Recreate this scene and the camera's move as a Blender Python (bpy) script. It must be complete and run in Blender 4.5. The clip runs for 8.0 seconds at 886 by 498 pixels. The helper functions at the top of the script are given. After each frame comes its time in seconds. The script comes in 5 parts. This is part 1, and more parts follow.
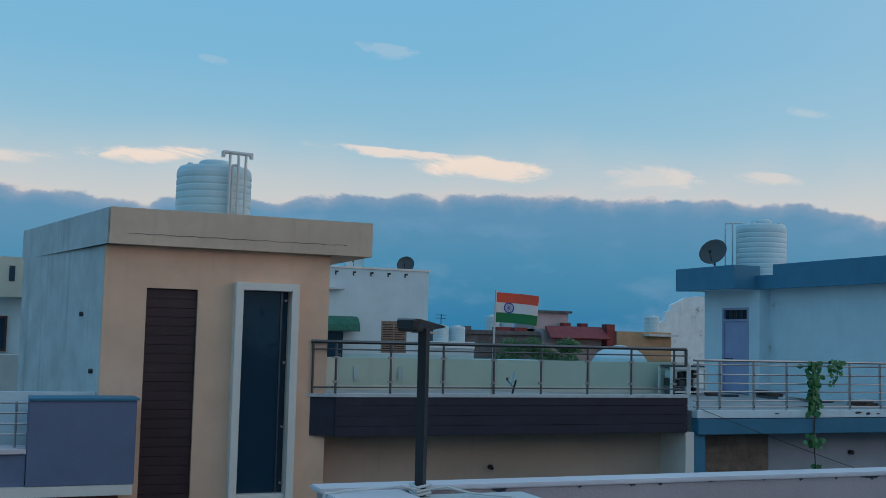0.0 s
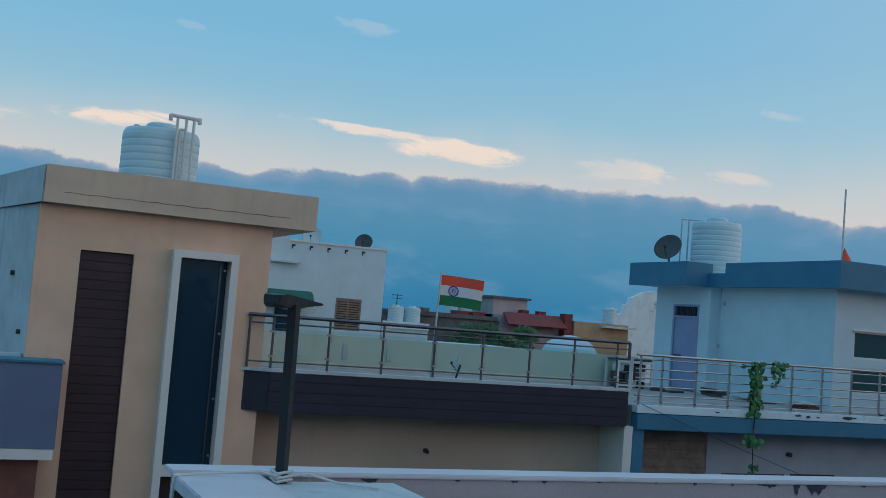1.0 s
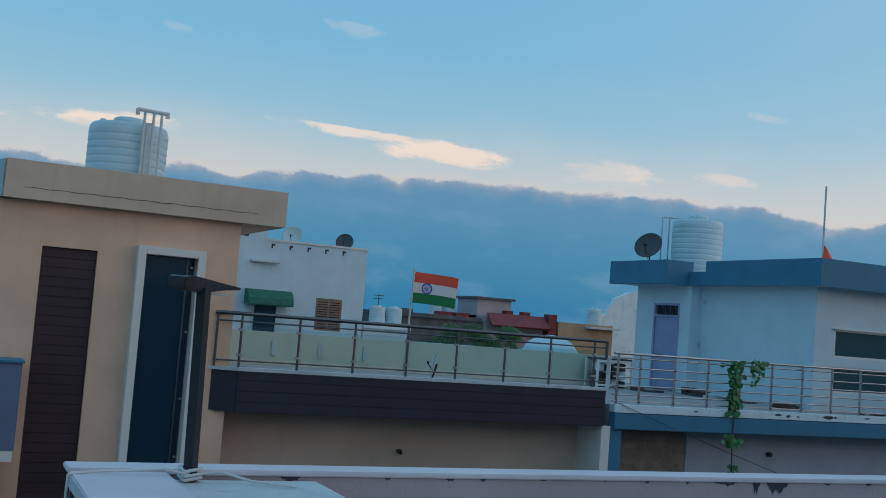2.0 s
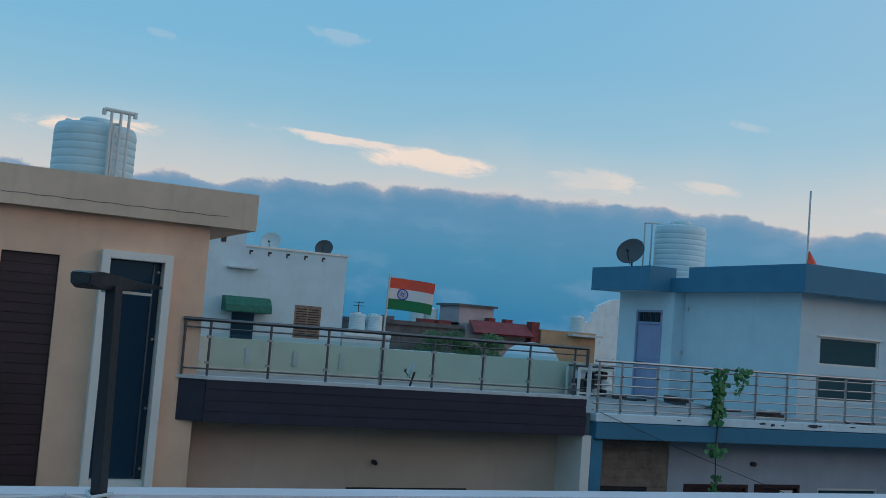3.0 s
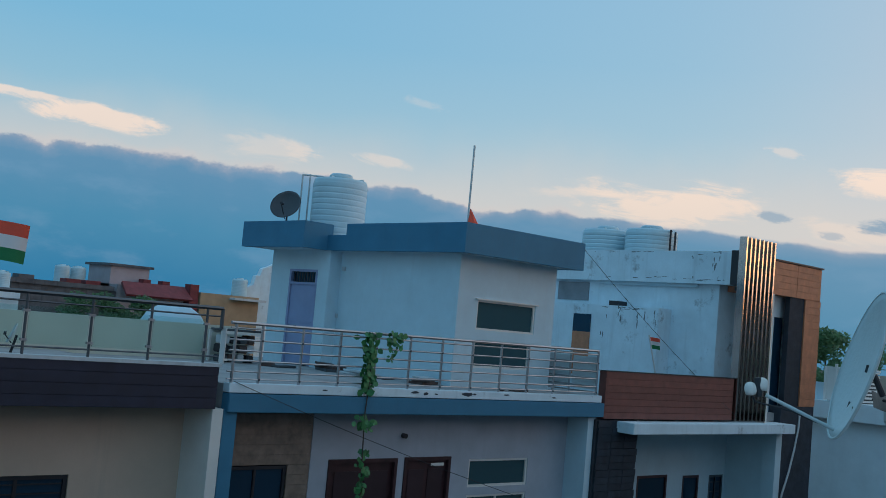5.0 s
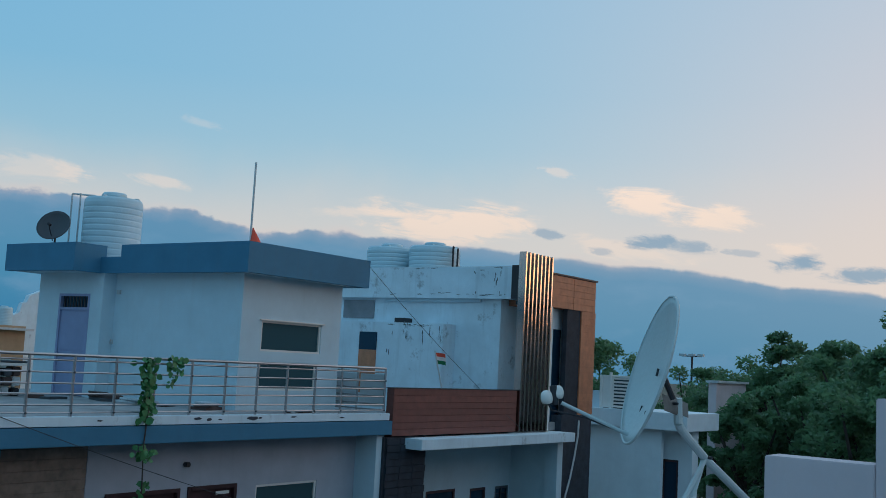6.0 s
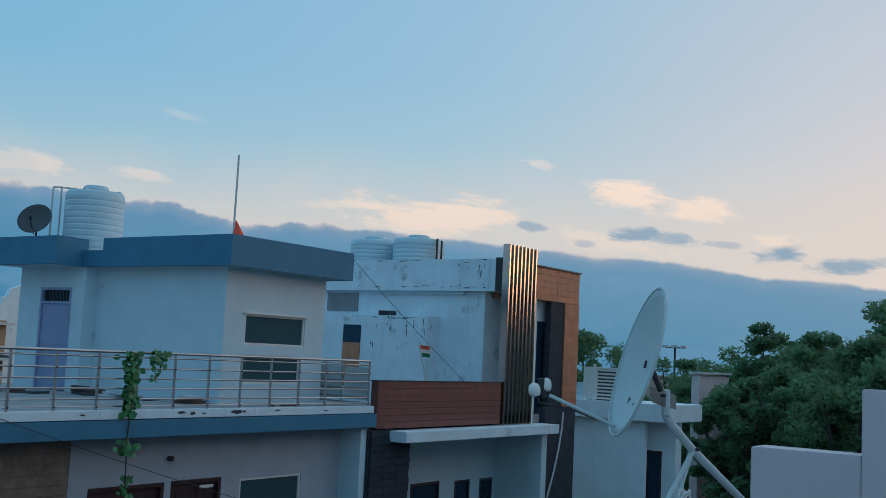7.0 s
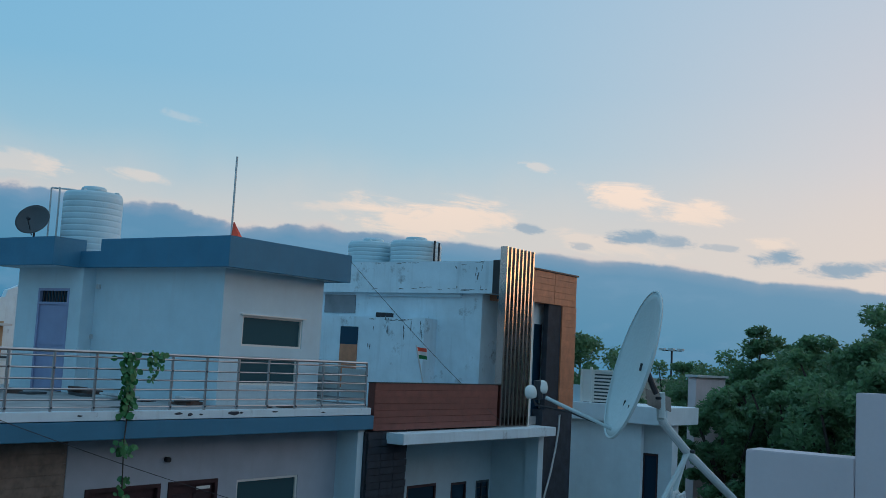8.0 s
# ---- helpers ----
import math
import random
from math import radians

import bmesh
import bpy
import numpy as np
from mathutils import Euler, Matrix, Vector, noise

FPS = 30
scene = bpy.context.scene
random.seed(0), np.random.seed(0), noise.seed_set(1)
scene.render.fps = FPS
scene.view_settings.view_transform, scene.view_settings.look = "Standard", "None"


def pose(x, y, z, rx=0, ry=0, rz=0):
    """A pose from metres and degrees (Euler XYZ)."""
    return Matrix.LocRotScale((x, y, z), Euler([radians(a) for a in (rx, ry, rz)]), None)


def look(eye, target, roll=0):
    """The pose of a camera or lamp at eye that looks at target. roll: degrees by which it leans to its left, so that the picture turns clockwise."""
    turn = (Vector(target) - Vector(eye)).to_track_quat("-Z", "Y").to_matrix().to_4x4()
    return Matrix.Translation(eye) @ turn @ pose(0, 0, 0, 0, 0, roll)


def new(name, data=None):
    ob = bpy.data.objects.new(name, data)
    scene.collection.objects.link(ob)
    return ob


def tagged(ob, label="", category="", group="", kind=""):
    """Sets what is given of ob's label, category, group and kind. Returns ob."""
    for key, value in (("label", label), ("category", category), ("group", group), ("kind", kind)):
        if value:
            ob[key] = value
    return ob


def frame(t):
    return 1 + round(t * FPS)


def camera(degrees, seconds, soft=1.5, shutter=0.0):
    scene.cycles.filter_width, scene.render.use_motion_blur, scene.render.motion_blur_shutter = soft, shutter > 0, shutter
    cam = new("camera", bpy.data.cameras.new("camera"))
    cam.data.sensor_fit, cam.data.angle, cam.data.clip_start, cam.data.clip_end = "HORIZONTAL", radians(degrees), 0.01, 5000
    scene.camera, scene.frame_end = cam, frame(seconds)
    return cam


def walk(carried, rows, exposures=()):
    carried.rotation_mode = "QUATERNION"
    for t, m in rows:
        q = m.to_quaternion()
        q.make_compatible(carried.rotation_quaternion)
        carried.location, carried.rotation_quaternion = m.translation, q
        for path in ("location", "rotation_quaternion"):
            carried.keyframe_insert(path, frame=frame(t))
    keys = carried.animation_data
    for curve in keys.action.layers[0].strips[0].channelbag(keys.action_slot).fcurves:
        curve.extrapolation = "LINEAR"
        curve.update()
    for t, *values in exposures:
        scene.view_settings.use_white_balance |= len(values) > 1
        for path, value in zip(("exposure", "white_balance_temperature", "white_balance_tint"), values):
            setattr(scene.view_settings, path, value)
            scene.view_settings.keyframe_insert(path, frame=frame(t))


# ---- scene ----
cam = camera(44.8, 8.0, soft=0.55)
PATH = [
    (0, (-12.759, -18.086, 8.04), (-12.004, -16.242, 8.205), 1.4),
    (0.5, (-12.482, -18.069, 8.073), (-11.695, -16.239, 8.247), 3.9),
    (1, (-12.269, -17.956, 8.063), (-11.457, -16.133, 8.197), 4.6),
    (1.5, (-12.084, -17.825, 8.016), (-11.245, -16.016, 8.175), 4.4),
    (1.7, (-12.006, -17.77, 8.011), (-11.164, -15.961, 8.153), 4.4),
    (2.8, (-11.558, -17.52, 8.018), (-10.761, -15.691, 8.161), 5.1),
    (3, (-11.523, -17.294, 8.008), (-10.665, -15.494, 8.164), 4.5),
    (3.5, (-11.415, -17.194, 8.01), (-10.532, -15.406, 8.172), 4.4),
    (3.6, (-10.136, -16.167, 7.985), (-9.24, -14.385, 8.13), 4.4),
    (4, (-10.128, -15.959, 7.95), (-9.253, -14.16, 7.957), 3.5),
    (4.5, (-9.843, -15.744, 7.96), (-8.937, -13.962, 8.043), 4.8),
    (4.7, (-9.817, -15.731, 7.966), (-8.746, -14.045, 8.062), 5.7),
    (4.9, (-9.615, -15.575, 7.946), (-8.313, -14.062, 8.077), 6.4),
    (5, (-9.52, -15.366, 7.945), (-8.163, -13.903, 8.09), 5.1),
    (5.2, (-9.432, -15.273, 7.93), (-7.974, -13.919, 8.128), 2.9),
    (6.3, (-9.353, -15.161, 7.921), (-7.721, -14.023, 8.122), 3.5),
    (6.5, (-9.372, -15.166, 7.922), (-7.733, -14.037, 8.121), 3.5),
    (7, (-9.338, -15.148, 7.922), (-7.703, -14.012, 8.12), 2.8),
    (7.5, (-9.375, -15.16, 7.923), (-7.746, -14.018, 8.129), 2.7),
    (8, (-9.374, -15.171, 7.922), (-7.738, -14.04, 8.124), 3.0),
]
walk(cam, [(t, look(eye, target, roll)) for t, eye, target, roll in PATH])

# ---- world and light ----
world = bpy.data.worlds.new("dusk_sky")
scene.world = world
world.use_nodes = True
wt = world.node_tree
wt.nodes.clear()


def wn(kind, **props):
    n = wt.nodes.new(kind)
    for k, v in props.items():
        if k == "operation":
            n.operation = v
        elif k == "noise_scale":
            n.inputs["Scale"].default_value = v
        elif k == "detail":
            n.inputs["Detail"].default_value = v
        elif k == "rough":
            n.inputs["Roughness"].default_value = v
    return n


def put_in(sock, v):
    if isinstance(v, (int, float)):
        sock.default_value = v
    elif isinstance(v, tuple):
        sock.default_value = (*v, 1.0) if len(v) == 3 and sock.type == "RGBA" else v
    else:
        wt.links.new(v, sock)


def calc(op, a, b=0.0, c=None, clamp=False):
    n = wn("ShaderNodeMath", operation=op)
    n.use_clamp = clamp
    put_in(n.inputs[0], a)
    put_in(n.inputs[1], b)
    if c is not None:
        put_in(n.inputs[2], c)
    return n.outputs[0]


def blend(f, a, b):
    n = wt.nodes.new("ShaderNodeMix")
    n.data_type = "RGBA"
    put_in(n.inputs[0], f)
    put_in(n.inputs[6], a)
    put_in(n.inputs[7], b)
    return n.outputs[2]


def steps(v, stops):
    n = wt.nodes.new("ShaderNodeValToRGB")
    put_in(n.inputs[0], v)
    e = n.color_ramp.elements
    while len(e) < len(stops):
        e.new(0.5)
    for i, (p, col) in enumerate(stops):
        e[i].position = p
        e[i].color = (*col, 1)
    return n.outputs[0]


def between(v, lo, hi):
    n = wt.nodes.new("ShaderNodeMapRange")
    n.interpolation_type = "SMOOTHSTEP"
    put_in(n.inputs[0], v)
    put_in(n.inputs[1], lo)
    put_in(n.inputs[2], hi)
    return n.outputs[0]


tc = wt.nodes.new("ShaderNodeTexCoord")
sp = wt.nodes.new("ShaderNodeSeparateXYZ")
wt.links.new(tc.outputs["Generated"], sp.inputs[0])
AZ = calc("MULTIPLY", calc("ARCTAN2", sp.outputs[0], sp.outputs[1]), 57.2958)
EL = calc("MULTIPLY", calc("ARCSINE", sp.outputs[2]), 57.2958)


def puffs(sx, sy, detail=5.0, rough=0.55, seed=0.0):
    cx = wt.nodes.new("ShaderNodeCombineXYZ")
    put_in(cx.inputs[0], calc("MULTIPLY", AZ, sx))
    put_in(cx.inputs[1], calc("MULTIPLY", EL, sy))
    cx.inputs[2].default_value = seed
    n = wn("ShaderNodeTexNoise", noise_scale=1.0, detail=detail, rough=rough)
    wt.links.new(cx.outputs[0], n.inputs["Vector"])
    return n.outputs[0]


# clear dusk sky by height, paler and warmer towards the horizon
clear = steps(calc("DIVIDE", EL, 90.0, clamp=True), [
    (0.0, (0.50, 0.54, 0.60)), (0.07, (0.42, 0.52, 0.60)), (0.11, (0.31, 0.50, 0.63)), (0.16, (0.205, 0.45, 0.65)),
    (0.24, (0.17, 0.42, 0.66)), (0.6, (0.21, 0.44, 0.68)), (1.0, (0.22, 0.45, 0.70))])
# the glow of sunset, all round its azimuth
glow = between(calc("COSINE", calc("MULTIPLY", calc("SUBTRACT", AZ, 128.0), 0.0174533)), 0.25, 1.0)
pale = between(calc("COSINE", calc("MULTIPLY", calc("SUBTRACT", AZ, 130.0), 0.0174533)), -0.35, 0.75)
clear = blend(calc("MULTIPLY", pale, 0.46), clear, (0.66, 0.67, 0.70))
low = calc("SUBTRACT", 1.0, between(EL, 3.0, 34.0))
clear = blend(calc("MULTIPLY", calc("MULTIPLY", glow, low), 0.5), clear, (1.5, 0.72, 0.45))

wob = calc("SUBTRACT", puffs(0.16, 0.16, 4.0, 0.5, 2.0), 0.5)
fine = calc("SUBTRACT", puffs(0.7, 1.1, 6.0, 0.6, 5.0), 0.5)


flow = calc("ADD", AZ, calc("MULTIPLY", EL, 1.4))
cx = wt.nodes.new("ShaderNodeCombineXYZ")
put_in(cx.inputs[0], calc("MULTIPLY", flow, 0.34))
put_in(cx.inputs[1], calc("MULTIPLY", EL, 1.15))
torn_noise = wn("ShaderNodeTexNoise", noise_scale=1.0, detail=9.0, rough=0.68)
torn_noise.inputs["Distortion"].default_value = 0.6
wt.links.new(cx.outputs[0], torn_noise.inputs["Vector"])
TEAR = calc("SUBTRACT", torn_noise.outputs[0], 0.5)


def streak(a0, e0, a1, e1, up, down, peak=0.6, torn=1.0):
    """A drawn-out cloud between two directions, thickest at its peak, torn by noise into tufts and threads."""
    u = calc("DIVIDE", calc("ADD", calc("SUBTRACT", AZ, a0), calc("MULTIPLY", fine, 3.0)), a1 - a0)
    mid = calc("ADD", e0, calc("MULTIPLY", calc("SUBTRACT", AZ, a0), (e1 - e0) / (a1 - a0)))
    body = calc("MULTIPLY", between(u, -0.1, peak), between(u, 1.1, peak))
    v = calc("ADD", calc("SUBTRACT", EL, mid), calc("MULTIPLY", wob, up + down))
    m = calc("MULTIPLY", calc("MULTIPLY", between(v, up * 1.5, 0.0), between(v, -down * 1.6, 0.0)), body)
    dens = calc("ADD", m, calc("MULTIPLY", calc("MULTIPLY", TEAR, 2.3 * torn), calc("ADD", 0.12, between(m, 0.0, 0.5))))
    return calc("MULTIPLY", between(dens, 0.16, 0.85), between(m, 0.01, 0.12))


warm = (1.06, 0.76, 0.62)
for a0, e0, a1, e1, up, down, peak, k in (
        (20.0, 9.35, 28.6, 8.85, 0.5, 0.7, 0.5, 0.85), (13.8, 10.2, 24.0, 9.6, 0.16, 0.4, 0.6, 0.7), (2.0, 9.0, 11.0, 9.2, 0.32, 0.5, 0.6, 0.85),
        (-7.0, 8.3, 3.5, 8.7, 0.3, 0.5, 0.5, 0.5), (29.5, 8.9, 36.5, 8.5, 0.6, 0.9, 0.6, 0.32), (33.2, 8.9, 35.8, 8.6, 0.45, 0.8, 0.7, 0.3),
        (37.0, 8.7, 41.5, 8.45, 0.28, 0.35, 0.5, 0.4), (16.5, 15.2, 20.8, 15.1, 0.3, 0.5, 0.6, 0.14), (39.6, 12.1, 42.8, 11.5, 0.2, 0.35, 0.5, 0.16),
        (9.0, 14.2, 10.6, 14.0, 0.2, 0.3, 0.5, 0.1), (47.5, 7.5, 60.4, 7.35, 1.35, 1.0, 0.62, 0.95), (45.5, 7.6, 54.0, 7.9, 0.3, 0.35, 0.5, 0.45),
        (61.8, 9.25, 67.8, 8.9, 0.65, 0.7, 0.5, 0.95), (64.8, 8.6, 71.2, 7.95, 0.7, 0.75, 0.6, 1.0), (71.2, 6.8, 74.0, 6.55, 0.5, 0.6, 0.5, 0.85),
        (59.4, 10.4, 61.4, 10.2, 0.25, 0.3, 0.5, 0.35), (59.5, 6.9, 69.0, 6.1, 0.55, 0.7, 0.5, 0.55), (84.0, 8.8, 99.0, 8.4, 1.0, 1.2, 0.5, 0.8),
        (-24.0, 9.3, -9.0, 9.6, 0.6, 0.8, 0.5, 0.6)):
    clear = blend(calc("MULTIPLY", streak(a0, e0, a1, e1, up, down, peak), k), clear, warm)
clear = blend(calc("MULTIPLY", between(calc("ADD", EL, calc("MULTIPLY", wob, 3.0)), 11.5, 6.0), 0.62), clear, (0.76, 0.62, 0.56))
for a0, e0, a1, e1, up, down, peak, k in (
        (63.2, 6.8, 67.0, 7.1, 0.5, 0.45, 0.6, 0.9), (65.8, 6.9, 69.0, 6.55, 0.4, 0.4, 0.5, 0.75), (70.5, 5.75, 74.4, 6.15, 0.55, 0.6, 0.6, 0.95),
        (73.4, 5.3, 79.5, 5.55, 0.45, 0.5, 0.4, 0.9), (58.8, 7.1, 60.8, 6.95, 0.35, 0.3, 0.5, 0.7), (68.8, 6.5, 71.0, 6.3, 0.22, 0.2, 0.5, 0.45),
        (62.0, 6.3, 63.6, 6.2, 0.25, 0.2, 0.5, 0.5), (78.0, 5.0, 90.0, 5.3, 0.6, 0.6, 0.5, 0.9)):
    clear = blend(calc("MULTIPLY", streak(a0, e0, a1, e1, up, down, peak, 0.9), k), clear, (0.25, 0.35, 0.47))

# the gap of open sunset sky just over the horizon, behind the camera
ga = calc("DIVIDE", calc("SUBTRACT", AZ, 126.0), 9.0)
ge = calc("DIVIDE", calc("SUBTRACT", EL, 5.0), 1.3)
gap = calc("SUBTRACT", 1.0, between(calc("SQRT", calc("ADD", calc("MULTIPLY", ga, ga), calc("MULTIPLY", ge, ge))), 0.2, 1.0))

# the low bank of blue cloud with its billowed upper edge
height = ((-10, 6.8), (0, 6.85), (5, 6.6), (8, 6.95), (14, 7.1), (22, 7.5), (32, 7.45), (38, 7.1), (42, 6.85), (45, 6.55), (55, 6.3), (60, 5.8), (66, 5.5), (69, 5.15), (74, 4.7), (78, 4.2), (90, 3.6))
edge = calc("MULTIPLY", steps(calc("DIVIDE", calc("ADD", AZ, 10.0), 100.0, clamp=True), [((a + 10) / 100, (e / 10, e / 10, e / 10)) for a, e in height]), 10.0)


def billow(step, seed):
    """Rounded heads side by side along the bank, high in the middle of each and notched between."""
    n = wt.nodes.new("ShaderNodeTexVoronoi")
    n.voronoi_dimensions, n.feature = "1D", "F1"
    n.inputs["Scale"].default_value = 1.0
    put_in(n.inputs["W"], calc("ADD", calc("DIVIDE", AZ, step), seed))
    d = n.outputs["Distance"]
    return calc("SUBTRACT", 0.22, calc("MULTIPLY", d, d))


lively = calc("SUBTRACT", 1.0, calc("MULTIPLY", between(AZ, 40.0, 58.0), 0.65))
rough_edge = calc("ADD", calc("MULTIPLY", billow(4.6, 3.3), 0.9), calc("MULTIPLY", billow(1.7, 7.7), 0.3))
rough_edge = calc("ADD", rough_edge, calc("MULTIPLY", calc("SUBTRACT", puffs(0.6, 0.9, 7.0, 0.62, 12.0), 0.5), 1.1))
edge = calc("ADD", edge, calc("MULTIPLY", rough_edge, lively))
bank = between(calc("SUBTRACT", edge, EL), -0.07, 0.16)
depth = calc("DIVIDE", calc("SUBTRACT", edge, EL), 8.0, clamp=True)
bankcol = steps(depth, [(0.0, (0.23, 0.31, 0.44)), (0.1, (0.105, 0.255, 0.42)), (0.45, (0.05, 0.23, 0.40)), (0.8, (0.018, 0.19, 0.37)), (1.0, (0.015, 0.175, 0.36))])
bankcol = blend(calc("MULTIPLY", between(puffs(0.25, 0.6, 5.0, 0.55, 21.0), 0.5, 0.75), 0.4), bankcol, (0.17, 0.31, 0.48))
bankcol = blend(calc("MULTIPLY", pale, 0.4), bankcol, (0.15, 0.29, 0.43))
rim = calc("MULTIPLY", calc("SUBTRACT", 1.0, between(calc("ABSOLUTE", calc("SUBTRACT", edge, EL)), 0.0, 0.4)), between(puffs(0.3, 0.3, 3.0, 0.5, 31.0), 0.40, 0.62))
allsky = blend(bank, clear, bankcol)
allsky = blend(gap, allsky, (13.0, 4.6, 1.0))
allsky = blend(calc("MULTIPLY", rim, 0.32), allsky, (0.72, 0.55, 0.53))
# below the horizon: dull ground haze
allsky = blend(between(EL, 0.0, -3.0), allsky, (0.05, 0.08, 0.10))

sky = wt.nodes.new("ShaderNodeTexSky")
sky.sky_type, sky.sun_disc = "NISHITA", False
sky.sun_elevation, sky.sun_rotation = radians(5.0), radians(128.0)
b1, b2 = wt.nodes.new("ShaderNodeBackground"), wt.nodes.new("ShaderNodeBackground")
wt.links.new(sky.outputs[0], b1.inputs[0])
b1.inputs[1].default_value = 0.01
tint = wt.nodes.new("ShaderNodeMix")
tint.data_type, tint.blend_type = "RGBA", "MULTIPLY"
tint.inputs[0].default_value = 1.0
wt.links.new(allsky, tint.inputs[6])
tint.inputs[7].default_value = (0.92, 1.0, 1.01, 1)
wt.links.new(tint.outputs[2], b2.inputs[0])
b2.inputs[1].default_value = 1.0
both = wt.nodes.new("ShaderNodeAddShader")
wt.links.new(b1.outputs[0], both.inputs[0])
wt.links.new(b2.outputs[0], both.inputs[1])
wo = wt.nodes.new("ShaderNodeOutputWorld")
wt.links.new(both.outputs[0], wo.inputs[0])

sun = new("sun", bpy.data.lights.new("sun", "SUN"))
sun.data.energy, sun.data.angle, sun.data.color = 0.14, radians(30), (1.0, 0.66, 0.55)
sun.matrix_world = look((0, 0, 0), (-math.sin(radians(128)), -math.cos(radians(128)), -math.tan(radians(7))))

# ---- materials ----


def mat(name, col, rough=0.8, metal=0.0, vary=0.12, scale=1.5, grain=40.0, bump=0.15, stain=0.0, stain_col=(0.05, 0.05, 0.05), rand=0.0, streak=0.0):
    """Paint, plaster, wood or metal: broad patches, fine grain, relief, and shaped stains where asked."""
    m = bpy.data.materials.new(name)
    m.use_nodes = True
    t = m.node_tree
    p = t.nodes["Principled BSDF"]
    p.inputs["Roughness"].default_value, p.inputs["Metallic"].default_value = rough, metal
    geo = t.nodes.new("ShaderNodeNewGeometry")

    def tex(s, d, r=0.6, stretch=None):
        n = t.nodes.new("ShaderNodeTexNoise")
        n.inputs["Scale"].default_value, n.inputs["Detail"].default_value, n.inputs["Roughness"].default_value = s, d, r
        if stretch:
            mp = t.nodes.new("ShaderNodeMapping")
            mp.inputs["Scale"].default_value = stretch
            t.links.new(geo.outputs["Position"], mp.inputs[0])
            t.links.new(mp.outputs[0], n.inputs["Vector"])
        else:
            t.links.new(geo.outputs["Position"], n.inputs["Vector"])
        return n.outputs[0]

    def mixed(f, a, b, kind="MIX"):
        n = t.nodes.new("ShaderNodeMix")
        n.data_type, n.blend_type = "RGBA", kind
        if isinstance(f, float):
            n.inputs[0].default_value = f
        else:
            t.links.new(f, n.inputs[0])
        for sock, v in ((n.inputs[6], a), (n.inputs[7], b)):
            if isinstance(v, tuple):
                sock.default_value = (*v, 1)
            else:
                t.links.new(v, sock)
        return n.outputs[2]

    def ramped(v, lo, hi):
        n = t.nodes.new("ShaderNodeMapRange")
        t.links.new(v, n.inputs[0])
        n.inputs[1].default_value, n.inputs[2].default_value = lo, hi
        return n.outputs[0]

    dark = tuple(c * (1 - 1.6 * vary) for c in col)
    light = tuple(min(1.0, c * (1 + vary)) for c in col)
    c = mixed(ramped(tex(scale, 6), 0.3, 0.7), dark, light)
    g = tex(grain, 3)
    c = mixed(ramped(g, 0.35, 0.8), c, mixed(0.25, c, dark))
    if stain > 0:
        s1 = ramped(tex(1.1, 8, 0.72), 0.62 - 0.12 * stain, 0.70)
        c = mixed(s1, c, mixed(0.75, c, stain_col))
    if streak > 0:
        s2 = ramped(tex(1.0, 5, 0.6, (5.0, 5.0, 0.35)), 0.55, 0.72)
        n = t.nodes.new("ShaderNodeMath")
        n.operation = "MULTIPLY"
        n.inputs[1].default_value = streak
        t.links.new(s2, n.inputs[0])
        c = mixed(n.outputs[0], c, stain_col)
    if rand > 0:
        oi = t.nodes.new("ShaderNodeObjectInfo")
        c = mixed(ramped(oi.outputs["Random"], 0.0, 1.0), c, mixed(rand, c, tuple(x * 0.45 for x in col)))
    t.links.new(c, p.inputs["Base Color"])
    r = t.nodes.new("ShaderNodeMapRange")
    t.links.new(g, r.inputs[0])
    r.inputs[3].default_value, r.inputs[4].default_value = max(0.02, rough - 0.12), min(1.0, rough + 0.12)
    t.links.new(r.outputs[0], p.inputs["Roughness"])
    if bump > 0:
        b = t.nodes.new("ShaderNodeBump")
        b.inputs["Strength"].default_value, b.inputs["Distance"].default_value = bump, 0.02
        t.links.new(g, b.inputs["Height"])
        t.links.new(b.outputs[0], p.inputs["Normal"])
    return m


def glass_mat(name, tint, rough=0.05, clear=0.0):
    m = bpy.data.materials.new(name)
    m.use_nodes = True
    p = m.node_tree.nodes["Principled BSDF"]
    p.inputs["Base Color"].default_value = (*tint, 1)
    p.inputs["Roughness"].default_value = rough
    p.inputs["Transmission Weight"].default_value = clear
    p.inputs["IOR"].default_value = 1.45
    if clear == 0.0:
        t = m.node_tree
        geo, n, b = t.nodes.new("ShaderNodeNewGeometry"), t.nodes.new("ShaderNodeTexNoise"), t.nodes.new("ShaderNodeBump")
        n.inputs["Scale"].default_value, n.inputs["Detail"].default_value = 1.3, 3.0
        t.links.new(geo.outputs["Position"], n.inputs["Vector"])
        b.inputs["Strength"].default_value, b.inputs["Distance"].default_value = 0.35, 0.03
        t.links.new(n.outputs[0], b.inputs["Height"])
        t.links.new(b.outputs[0], p.inputs["Normal"])
    return m


WING = mat("faded_cream_peach_paint", (0.56, 0.43, 0.34), 0.8, vary=0.09, scale=0.6, streak=0.15, stain_col=(0.25, 0.22, 0.2))
PEACH = mat("peach_paint", (0.74, 0.50, 0.36), 0.8, vary=0.07, streak=0.12, stain_col=(0.25, 0.2, 0.17))
TAN = mat("tan_paint", (0.62, 0.50, 0.39), 0.8, vary=0.08, streak=0.15, stain_col=(0.22, 0.2, 0.18))
CREAM = mat("cream_paint", (0.56, 0.58, 0.50), 0.8, vary=0.06, streak=0.12, stain_col=(0.3, 0.28, 0.24))
RAW = mat("bare_cement", (0.55, 0.59, 0.61), 0.9, vary=0.12, streak=0.35, stain_col=(0.22, 0.24, 0.25), bump=0.3)
